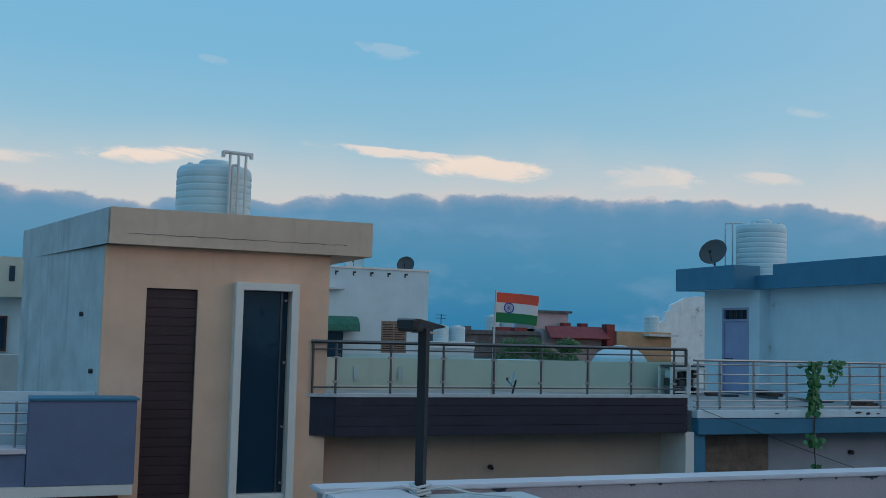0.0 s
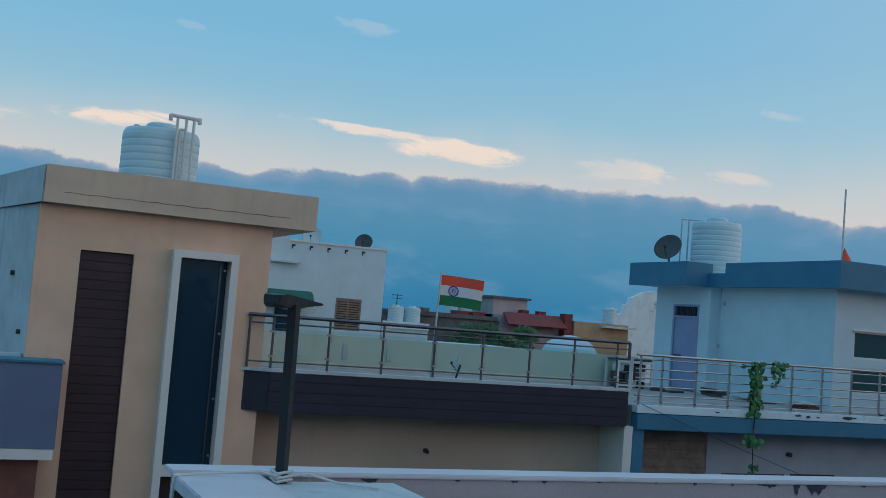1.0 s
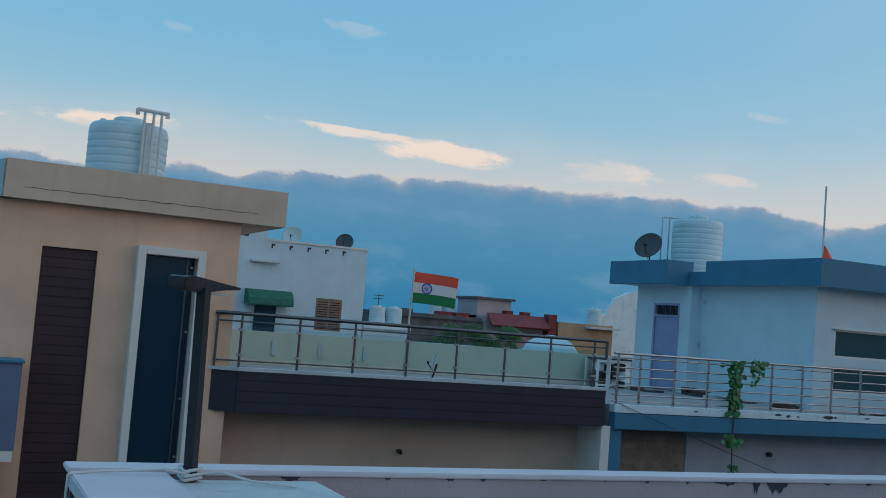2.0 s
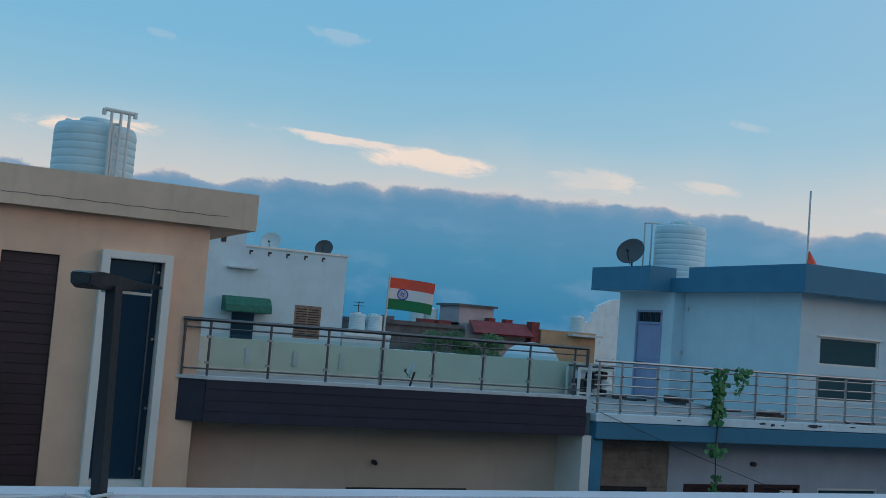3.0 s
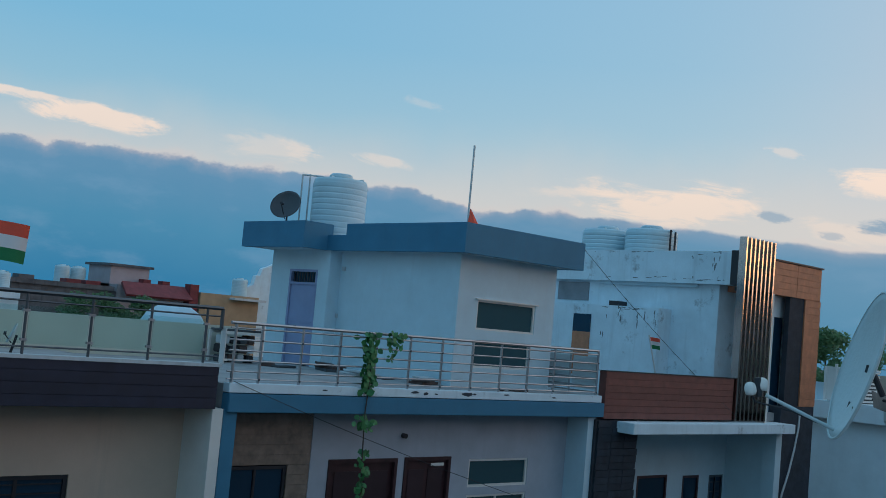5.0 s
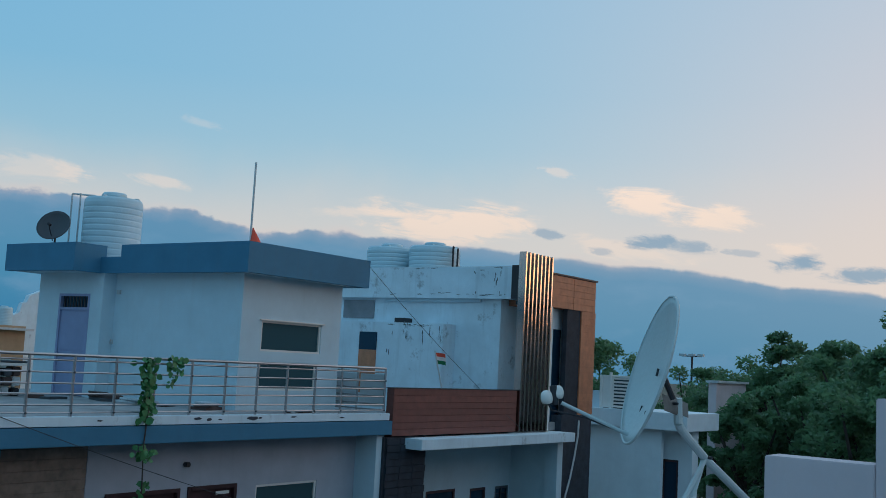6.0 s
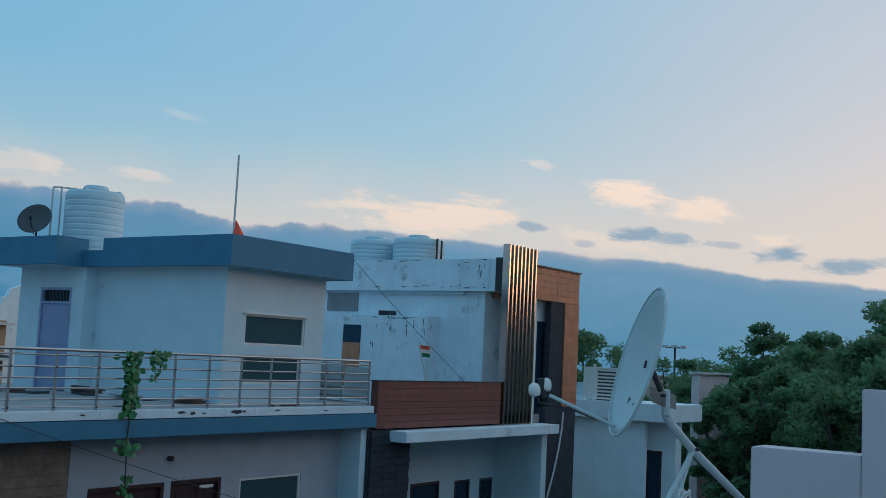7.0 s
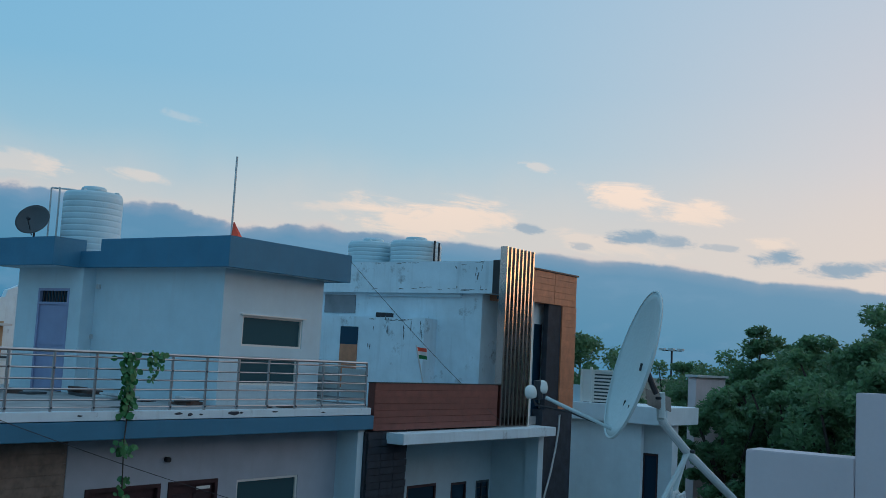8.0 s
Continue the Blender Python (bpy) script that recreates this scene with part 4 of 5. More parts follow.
# things on the terrace
junk = thing("storage_rack", (4.3, 6.3, 6.7), "white-framed rack packed with dark household junk", "rack")
bm = bmesh.new()
for b in ((3.72, 3.78, 6.05, 6.11, 6.7, 7.42), (4.80, 4.86, 6.05, 6.11, 6.7, 7.42), (3.72, 3.78, 6.6, 6.66, 6.7, 7.42), (4.80, 4.86, 6.6, 6.66, 6.7, 7.42),
          (3.78, 4.80, 6.05, 6.11, 7.36, 7.42), (3.78, 4.80, 6.05, 6.11, 6.74, 6.79), (3.78, 4.80, 6.6, 6.66, 7.36, 7.42)):
    box(bm, *b)
part("rack_frame", bm, TRIM, junk, "thin white frame", bevel=0.006)
rng = random.Random(9)
for k in range(12):
    x, y, z = 3.80 + (k % 4) * 0.245, 6.13 + rng.random() * 0.1, 6.705 + (k // 4) * 0.215
    bpart("crate", (x, x + rng.uniform(0.18, 0.235), y, y + 0.32, z, z + rng.uniform(0.15, 0.21)), (DISHDARK, IRON, RAW, BRICK)[(k * 3 + k // 4) % 4], junk, bevel=0.02)
bpart("cover", (3.75, 4.83, 6.07, 6.64, 7.424, 7.47), DISHDARK, junk, "dark folded cover on top", bevel=0.015)
rng = random.Random(4)


def loose_pile(spots, label):
    """Flat slabs and boards thrown on each other; spots: x, y, z, length, width, thickness, turn, tilt."""
    t = thing("board_pile", (spots[0][0], spots[0][1], 6.70), label, "building boards", "piles of boards on the terrace")
    for x, y, z, long, wide, thick, turned, tilt in spots:
        bm = bmesh.new()
        box(bm, -long / 2, long / 2, -wide / 2, wide / 2, 0.0, thick)
        bmesh.ops.transform(bm, matrix=pose(x, y, z, tilt, 0, turned), verts=bm.verts)
        part("board", bm, (BRICK, DISHDARK, BRICK, RAW)[rng.randrange(4)], t, bevel=0.01)


loose_pile(((5.85, 4.7, 6.70, 0.9, 0.45, 0.06, 70, 0), (5.9, 4.75, 6.76, 0.8, 0.4, 0.07, 84, 0), (5.8, 4.85, 6.83, 0.6, 0.4, 0.05, 60, 3), (6.0, 3.9, 6.70, 1.1, 0.4, 0.05, 98, 0),
            (5.9, 3.6, 6.75, 1.2, 0.3, 0.05, 80, 4), (5.75, 3.1, 6.70, 0.7, 0.35, 0.05, 60, 0), (5.9, 2.8, 6.70, 0.5, 0.3, 0.04, 20, 0)), "dark stone slabs and boards stacked by the room wall")
loose_pile(((6.15, 1.75, 6.70, 0.65, 0.4, 0.06, 12, 0), (6.1, 1.72, 6.76, 0.6, 0.36, 0.05, 30, 0), (6.18, 1.8, 6.81, 0.45, 0.3, 0.04, 5, 4)), "short stack of dark slabs at the corner of the room")
loose_pile(((8.0, 0.7, 6.70, 0.5, 0.2, 0.05, 8, 0), (7.5, 0.75, 6.70, 0.4, 0.15, 0.03, 40, 0)), "few flat dark pieces by the kerb")
loose_pile(((4.9, 5.2, 6.70, 0.55, 0.3, 0.05, 15, 0), (4.7, 5.6, 6.70, 0.5, 0.35, 0.08, 60, 0)), "dark offcuts lying before the metal door")
# flaked paint along the kerb
kerb = [o for o in blue.children if o.name.startswith("terrace_kerb")][0]
rng = random.Random(33)
for x, wide, high in ((4.35, 0.22, 0.05), (4.62, 0.16, 0.07), (4.9, 0.12, 0.04), (5.75, 0.34, 0.09), (5.95, 0.12, 0.05), (6.9, 0.2, 0.03), (2.2, 0.14, 0.03), (8.4, 0.16, 0.03)):
    bm = bmesh.new()
    z = 6.66 + rng.uniform(-0.02, 0.02)
    ring = [(x + wide / 2 * math.cos(k * 0.698) * rng.uniform(0.6, 1.1), z + high / 2 * math.sin(k * 0.698) * rng.uniform(0.6, 1.1)) for k in range(9)]
    top = [bm.verts.new((px, -0.004, pz)) for px, pz in ring]
    bot = [bm.verts.new((px, 0.003, pz)) for px, pz in ring]
    bm.faces.new(top)
    for k in range(9):
        bm.faces.new((top[k], bot[k], bot[(k + 1) % 9], top[(k + 1) % 9]))
    part("flaked_patch", bm, CHIP, kerb, "dark patch of flaked paint")

# ---- modern house with bronze fins ----
mod = thing("house", (15, 4, 0), "white modern house with bronze fins and wood cladding", "house")
bm = bmesh.new()
box(bm, 16.72, 16.94, 1.4, 9.0, 6.2, 9.82)
box(bm, 16.94, 19.8, 1.4, 1.62, 6.2, 9.82)
box(bm, 19.58, 19.8, 1.72, 9.0, 6.2, 9.82)
part("upper_wall", bm, WHITE_OLD, mod, "white weathered upper wall")
bpart("wall_band", (16.62, 16.72, 2.08, 5.57, 9.72, 9.82), WHITE, mod)
bm = bmesh.new()
box(bm, 16.5, 16.72, 0.95, 9.0, 9.82, 10.75)
box(bm, 16.72, 19.0, 0.95, 1.15, 9.82, 10.75)
part("roof_parapet", bm, WHITE_OLD, mod, "white parapet with black mould and flaking paint")
bpart("roof", (16.72, 19.8, 1.15, 9.0, 9.824, 9.98), FLOOR, mod)
bpart("fin_backing", (16.5, 16.9, 0.72, 0.95, 9.82, 10.78), IRON, mod, "dark edge beside the fins")
bm = bmesh.new()
box(bm, 16.1, 16.72, 2.95, 8.6, 6.2, 9.05)
part("stair_block", bm, WHITE_OLD, mod, "lower white block with black streaks")
bpart("block_cap", (16.12, 16.5, 4.40, 4.78, 9.05, 9.19), IRON, mod)
sd = bpart("side_door", (16.06, 16.1, 5.40, 6.06, 6.9, 8.2), ORANGE, mod, "orange varnished door below dark glass")
bpart("fanlight", (16.06, 16.1, 5.40, 6.06, 8.2, 8.74), DARKGLASS, sd)
bpart("side_window", (16.68, 16.72, 6.06, 7.3, 9.18, 9.75), BOARD, mod, "dull grey boarded side window")
# clad balcony front
bal = bpart("balcony_wall", (10.16, 15.52, 0.03, 0.2, 6.2, 7.28), RUST, mod, "balcony front of red-brown boards")
pieces("cladding_board", [(10.16, 15.52, 0.0, 0.03, 6.2 + k * 0.154, 6.2 + k * 0.154 + 0.149) for k in range(7)], RUST, bal)
bpart("balcony_cap", (10.14, 15.54, -0.01, 0.22, 7.282, 7.30), IRON, mod)
bpart("balcony_floor", (10.16, 19.8, 0.2, 9.0, 6.17, 6.4), FLOOR, mod)
for i in range(8):
    x = 15.58 + i * 0.205
    bpart("fin", (x, x + 0.075, -0.06, 0.16, 6.18, 11.05), BRONZE, mod, "tall polished bronze-steel fin", bevel=0.006)
bpart("fin_rail", (15.56, 17.1, 0.17, 0.2, 6.3, 6.4), IRON, mod)
bpart("fin_rail", (15.56, 17.1, 0.17, 0.2, 9.6, 9.7), IRON, mod)
bpart("white_post", (17.10, 17.2, -0.04, 0.2, 5.9, 9.66), TRIM, mod)
bpart("recess_wall", (17.1, 19.6, 0.35, 0.45, 6.2, 9.655), FARWHITE, mod, "white wall set back behind the frame")
bpart("recess_window", (17.93, 18.36, 0.335, 0.35, 6.4, 9.06), DARKGLASS, mod)
beam = bpart("frame_beam", (17.1, 19.85, 0.03, 1.38, 9.66, 10.58), ORANGE, mod, "orange wood-clad frame head")
pieces("cladding_board", [(17.09 + i * 1.37, 17.09 + i * 1.37 + 1.362, 0.0, 0.028, 9.66 + k * 0.184, 9.66 + k * 0.184 + 0.179) for k in range(5) for i in range(2)], ORANGE, beam)
leg = bpart("frame_leg", (18.98, 19.85, 0.03, 0.22, 6.6, 9.66), ORANGE, mod, "orange wood-clad frame leg")
pieces("cladding_board", [(18.98, 19.87, 0.0, 0.028, 6.62 + k * 0.202, 6.62 + k * 0.202 + 0.196) for k in range(15)], ORANGE, leg)
bpart("frame_cap", (17.05, 19.88, -0.04, 1.5, 10.585, 10.63), IRON, mod)
bpart("dark_panel", (18.19, 18.98, 0.04, 0.2, 3.0, 9.66), STONE, mod, "dark slate panel")
pier2 = bpart("dark_pier", (18.0, 19.83, 0.0, 1.5, 0.0, 6.6), STONE, mod, "dark stone pier")
# canopy, pier and lower wall
bm = bmesh.new()
box(bm, 10.70, 18.0, -0.47, 1.5, 5.90, 6.15)
part("canopy", bm, WHITE_OLD, mod, "white canopy slab with peeling paint", bevel=0.01)
bpart("column", (17.68, 17.98, -0.1, 0.3, 0.0, 5.9), WHITE, mod)
bpart("return_wall", (17.78, 17.98, 0.3, 1.5, 0.0, 5.9), WHITE, mod)
LW = [(13.66, 15.0, 3.3, 4.57), (15.72, 16.5, 3.3, 4.52), (17.0, 17.7, 3.3, 4.5)]
bm = bmesh.new()
wall_with_holes(bm, 11.5, 17.78, 0.0, 5.9, 1.5, 1.7, LW)
part("lower_wall", bm, WHITE, mod)
for k, h in enumerate(LW):
    window_unit(mod, "lower_window", *h, 1.5, DULLSTEEL if k == 2 else DARKWOOD, DARKGLASS, 0.07, 1 + (k == 2), "dark framed window", grille=4 if k == 2 else 0)
pier = bpart("stone_pier", (9.95, 11.5, 0.05, 1.7, 0.0, 6.18), STONE, mod, "dark stone-clad pier")
rng = random.Random(3)
pieces("stone_strip", [(10.02 + c * 0.5 + (r % 2) * 0.0, 10.02 + c * 0.5 + 0.494, 0.05 - 0.03 - 0.012 * ((r * 7 + c * 3) % 3), 0.05, 3.6 + r * 0.16, 3.6 + r * 0.16 + 0.154)
                       for r in range(16) for c in range(3)], STONE, pier)
for k, (x, y) in enumerate(((17.6, 6.2), (17.6, 4.5))):
    water_tank("water_tank", (x, y, 9.98), 0.80, 1.56, "white ribbed plastic water tank on the parapet roof")
mp = thing("pipe_frame", (17.3, 3.5, 9.98), "short dark pipe beside the tanks", "pipe stand")
rpart("riser", [(17.35, 3.62, 9.98), (17.35, 3.62, 11.45), (17.5, 3.7, 11.45)], 0.03, IRON, mp)
rpart("riser", [(17.35, 3.45, 9.98), (17.35, 3.45, 11.4)], 0.03, IRON, mp)
rng = random.Random(61)


def mould(x, y, z, wide, high, parent):
    """A ragged black patch on a wall that faces along x."""
    bm = bmesh.new()
    ring = [(y + wide / 2 * math.cos(k * 0.571) * rng.uniform(0.35, 1.15), z + high / 2 * math.sin(k * 0.571) * rng.uniform(0.4, 1.15)) for k in range(11)]
    front = [bm.verts.new((x - 0.005, py, pz)) for py, pz in ring]
    back = [bm.verts.new((x + 0.002, py, pz)) for py, pz in ring]
    bm.faces.new(front)
    for k in range(11):
        bm.faces.new((front[k], back[k], back[(k + 1) % 11], front[(k + 1) % 11]))
    part("mould_patch", bm, MOULD, parent, "ragged black mould stain")


fascia = [o for o in mod.children if o.name.startswith("roof_parapet")][0]
block = [o for o in mod.children if o.name.startswith("stair_block")][0]
for k in range(16):
    mould(16.5, rng.uniform(1.1, 5.6), 9.9 + abs(rng.gauss(0, 0.04)), rng.uniform(0.08, 0.45), rng.uniform(0.012, 0.04), fascia)
for k in range(12):
    mould(16.5, rng.choice((1.35, 1.5, 2.25, 2.9)) + rng.gauss(0, 0.06), rng.uniform(9.95, 10.6), rng.uniform(0.015, 0.07), rng.uniform(0.05, 0.22), fascia)
for k in range(12):
    mould(16.5, rng.uniform(1.0, 6.0), 10.73 - abs(rng.gauss(0, 0.03)), rng.uniform(0.05, 0.3), rng.uniform(0.012, 0.035), fascia)
for k in range(18):
    mould(16.1, rng.choice((3.1, 3.5, 3.7, 4.3, 4.4, 4.9)) + rng.gauss(0, 0.05), 9.03 - abs(rng.gauss(0, 0.3)), rng.uniform(0.015, 0.06), rng.uniform(0.06, 0.3), block)
for k in range(10):
    mould(16.1, rng.uniform(3.0, 5.0), 9.0 - abs(rng.gauss(0, 0.02)), rng.uniform(0.1, 0.4), rng.uniform(0.015, 0.04), block)
flag_thing("small_flag", (12.3, 0.12, 7.0), (11.82, 0.12, 8.2), 0.28, 0.3, radians(-10), "small faded tricolour flag leaning on the balcony", 0.1, False)

# ---- plain white house beyond ----
far_w = thing("house", (26, 3, 0), "plain white house with flat projecting roof slab", "house")
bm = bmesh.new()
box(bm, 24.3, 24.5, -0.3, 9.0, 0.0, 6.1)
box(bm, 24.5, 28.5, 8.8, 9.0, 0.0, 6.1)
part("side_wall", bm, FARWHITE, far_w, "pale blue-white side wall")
bm = bmesh.new()
box(bm, 25.0, 25.2, -0.05, 0.25, 0.0, 6.1)
box(bm, 25.0, 25.2, -0.62, -0.05, 5.1, 6.1)
box(bm, 25.0, 25.2, -0.62, -0.05, 0.0, 2.6)
box(bm, 25.0, 25.2, -1.1, -0.62, 0.0, 6.1)
box(bm, 25.2, 25.5, -1.1, -0.9, 0.0, 6.1)
part("porch_wall", bm, FARWHITE, far_w, "set-back porch wall with a tall opening")
bm = bmesh.new()
for b in ((25.02, 25.1, -0.62, -0.05, 5.02, 5.1), (25.02, 25.1, -0.62, -0.55, 2.6, 5.02), (25.02, 25.1, -0.12, -0.05, 2.6, 5.02)):
    box(bm, *b)
tall = part("window_frame", bm, DARKWOOD, far_w, "tall dark window frame")
bpart("pane", (25.05, 25.062, -0.58, -0.09, 2.6, 5.06), DARKGLASS, tall)
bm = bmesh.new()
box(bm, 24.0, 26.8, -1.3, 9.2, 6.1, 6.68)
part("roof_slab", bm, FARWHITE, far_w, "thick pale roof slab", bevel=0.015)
bpart("kerb", (24.3, 24.45, 2.04, 9.0, 6.68, 7.26), WHITE, far_w, "low white roof wall")
cooler = thing("louvred_box", (24.8, 1.4, 6.68), "white slatted tank box on the roof", "cooler")
bpart("box_body", (24.36, 25.5, 0.8, 1.92, 6.68, 7.72), DISHDARK, cooler)
for k in range(9):
    bpart("slat", (24.30, 25.56, 0.74, 1.98, 6.72 + k * 0.118, 6.785 + k * 0.118), TRIM, cooler)
for y in (1.98, 1.62, 0.76):
    rpart("corner_post", [(24.29, y, 6.68), (24.29, y, 7.9 if y > 1 and y < 1.9 else 7.8)], 0.05, TRIM, cooler)
bpart("box_side", (24.285, 24.30, 1.5, 1.98, 6.7, 7.74), TRIM, cooler, "plain white end panel")
bpart("box_lid", (24.27, 25.58, 0.72, 2.0, 7.74, 7.80), TRIM, cooler)

# ---- white house behind with awning ----
rear = thing("house", (1, 27, 0), "white flat-roofed house with green awning", "house")
bm = bmesh.new()
wall_with_holes(bm, -0.15, 4.25, 0.0, 10.86, 25.0, 25.2, [(2.15, 3.3, 7.36, 8.7)])
box(bm, 4.05, 4.25, 25.2, 32, 0.0, 10.86)
part("wall", bm, WHITE, rear)
bpart("left_wall", (-6.0, -0.15, 24.95, 25.25, 0.0, 11.42), WHITE, rear)
bpart("roof", (-6.0, 4.11, 25.25, 32, 10.2, 10.4), FLOOR, rear)
bpart("roof_edge", (-0.15, 4.30, 24.95, 25.2, 10.86, 10.94), TRIM, rear)
# near-black plates stand for shade in the holes, white blocks for their lit edge
for i in range(5):
    x = 0.05 + i * 0.77
    bpart("drain_hole", (x, x + 0.15, 24.99, 25.0, 10.56, 10.74), IRON, rear)
    bpart("drain_lip", (x + 0.06, x + 0.15, 24.96, 24.989, 10.56, 10.66), WHITE, rear)
for x in (-2.3, -1.15):
    bpart("drain_hole", (x, x + 0.2, 24.92, 24.95, 10.95, 11.2), IRON if x > -2 else WHITE_OLD, rear)
window_unit(rear, "window", 2.15, 3.3, 7.36, 8.7, 25.0, TILE, SHUTTER, 0.07, 2, "brown louvred window", grille=0)
for k in range(12):
    bpart("louvre", (2.2, 3.25, 24.985, 25.0, 7.46 + k * 0.1, 7.52 + k * 0.1), TILE, rear)
bpart("side_window", (-0.45, 0.45, 24.9, 24.95, 7.0, 8.2), DARKGLASS, rear, "dark window under the awning")
bm = bmesh.new()
prof = [(24.95, 8.85), (24.6, 8.83), (24.35, 8.72), (24.2, 8.5), (24.15, 8.25)]
for s, off in ((0, 0.0), (1, 0.03)):
    g = [[bm.verts.new((x, y + off, z - off)) for y, z in prof] for x in (-0.9, 0.95)]
    for i in range(len(prof) - 1):
        bm.faces.new((g[0][i], g[1][i], g[1][i + 1], g[0][i + 1]))
for x in (-0.9, 0.95):
    bm.faces.new([bm.verts.new((x, y, z)) for y, z in prof] + [bm.verts.new((x, 24.95, 8.25))])
part("awning", bm, GREEN, rear, "rounded green cloth awning", smooth=False)
bm = bmesh.new()
prism(bm, [(-3.2, 24.0), (-2.9, 24.0), (-2.9, 24.9), (-3.2, 24.9)], 0.0, 7.2)
part("stair_foot", bm, RAW, rear)
bm = bmesh.new()
for a, b in (((-3.35, 9.9), (-2.0, 7.4)),):
    v = [bm.verts.new((x, y, z)) for y in (24.2, 24.4) for x, z in ((a[0], a[1]), (b[0], b[1]), (b[0] - 0.35, b[1]), (a[0] - 0.35, a[1]))]
    for f in ((0, 1, 2, 3), (7, 6, 5, 4), (0, 4, 5, 1), (1, 5, 6, 2), (2, 6, 7, 3), (3, 7, 4, 0)):
        bm.faces.new([v[i] for i in f])
part("stair_side", bm, WHITE, rear, "sloping white stair side")
bpart("stair_shadow_wall", (-4.6, -2.6, 24.5, 24.9, 6.0, 9.0), BLUE, rear)
bpart("ledge", (-0.8, 0.4, 24.7, 24.95, 9.95, 10.02), RAW, rear)
roof_dish((1.0, 25.3, 11.15), (-0.5, -0.8, 0.4), 0.42, DISHGREY, "pale satellite dish on the roof edge", (1.0, 25.6, 10.4))
roof_dish((3.3, 25.3, 11.12), (-0.5, -0.8, 0.4), 0.38, DISHDARK, "dark satellite dish on the roof edge", (3.3, 25.6, 10.4))
roof_tank = thing("roof_tank", (-1.2, 27, 10.4), "black roof tank with a green lid cloth", "water tank")
bm = bmesh.new()
lathe(bm, [(0.5, 0.0), (0.55, 0.3), (0.5, 0.9), (0.45, 1.3), (0.2, 1.4)], 20)
bmesh.ops.translate(bm, verts=bm.verts, vec=Vector((-1.2, 26.5, 10.4)))
part("tank_body", bm, IRON, roof_tank, smooth=True)
flag_thing("rear_flag", (-1.6, 26.2, 10.4), (-1.6, 26.2, 12.3), 0.7, 0.5, 0.0, "small tricolour flag on the far roof", 0.1, False)

# ---- far roofs ----
old = thing("old_house", (17, 46, 0), "old dark stained house among the far roofs", "house")
bpart("wall", (13.9, 21.0, 45.0, 52, 0.0, 8.35), OLDWALL, old)
bpart("roof_edge", (13.8, 20.0, 44.85, 52, 8.35, 8.62), OLDWALL, old)
bpart("roof_room", (20.2, 22.75, 46.0, 49, 8.0, 9.9), PINK, old, "faded pink roof room")
bpart("roof_room_cap", (20.0, 22.95, 45.8, 49.2, 9.9, 10.05), OLDWALL, old)
for x in (14.4, 17.2, 18.4):
    bpart("chimney_block", (x, x + 0.9, 45.3, 46.2, 8.62, 8.85), RED if x > 17 else OLDWALL, old)
for k, x in enumerate((17.85, 18.85)):
    water_tank("water_tank", (x, 47.5, 8.62), 0.45, 1.02, "small white water tank on a far roof")
redh = thing("red_roof_house", (23, 45, 0), "house with dark red tiled roof edge", "house")
bm = bmesh.new()
v = [bm.verts.new(p) for p in ((20.2, 43.6, 8.25), (24.6, 43.6, 8.25), (24.6, 44.8, 9.02), (20.4, 44.8, 9.02), (20.2, 43.7, 8.15), (24.6, 43.7, 8.15), (24.6, 44.9, 8.9), (20.4, 44.9, 8.9))]
for f in ((0, 1, 2, 3), (7, 6, 5, 4), (0, 4, 5, 1), (1, 5, 6, 2), (2, 6, 7, 3), (3, 7, 4, 0)):
    bm.faces.new([v[i] for i in f])
part("red_roof", bm, RED, redh, "sloping red tiles")
bpart("wall", (20.2, 25.2, 44.9, 50, 0.0, 8.8), PINK, redh)
bpart("gable_post", (24.7, 25.3, 44.2, 44.9, 7.5, 9.22), RED, redh)
for x in (22.0, 23.3):
    bpart("chimney", (x, x + 0.5, 45.2, 45.8, 8.8, 9.25), RED, redh)
och = thing("ochre_house", (28, 46, 0), "ochre painted house with flat slab", "house")
bpart("wall", (25.4, 29.7, 44.1, 45.18, 0.0, 8.78), OCHRE, och)
bpart("slab", (27.5, 29.9, 43.5, 44.1, 8.5, 8.64), RAW, och)
water_tank("water_tank", (28.5, 44.65, 8.78), 0.5, 1.12, "white water tank on the ochre house")
arch = thing("arched_wall_house", (33, 47, 0), "white stained house with scalloped parapet", "house")
bm = bmesh.new()
pts = [(28.9, 8.3), (29.3, 9.35), (29.9, 9.65), (30.05, 10.25), (30.35, 10.3), (30.5, 10.75), (31.0, 10.95), (31.6, 11.25), (32.6, 11.4), (37.0, 11.4), (37.0, 0.0), (28.9, 0.0)]
a = [bm.verts.new((x, 45.2, z)) for x, z in pts]
b = [bm.verts.new((x, 45.6, z)) for x, z in pts]
for i in range(len(pts)):
    j = (i + 1) % len(pts)
    bm.faces.new((a[i], b[i], b[j], a[j]))
bm.faces.new(a)
bm.faces.new(b[::-1])
part("gable_wall", bm, WHITE_OLD, arch, "white scalloped gable with mould")
mid = thing("low_house", (7, 22, 0), "pale house partly hidden behind the terraces", "house")
bpart("wall", (4.7, 6.9, 26.0, 34.0, 0.0, 7.75), WHITE, mid)
bpart("parapet", (4.7, 6.9, 25.9, 26.0, 7.6, 7.9), WHITE_OLD, mid)
bpart("side_wing", (6.9, 14.0, 26.0, 34.0, 0.0, 7.0), WHITE, mid)
for x in (5.7, 6.5):
    water_tank("water_tank", (x, 27.0, 7.75), 0.36, 0.85, "small white water tank on a low roof")
aer = thing("tv_aerial", (6.1, 28, 7.75), "thin television aerial on a far roof", "aerial")
rpart("mast", [(6.1, 28, 7.75), (6.1, 28, 9.15)], 0.02, IRON, aer)
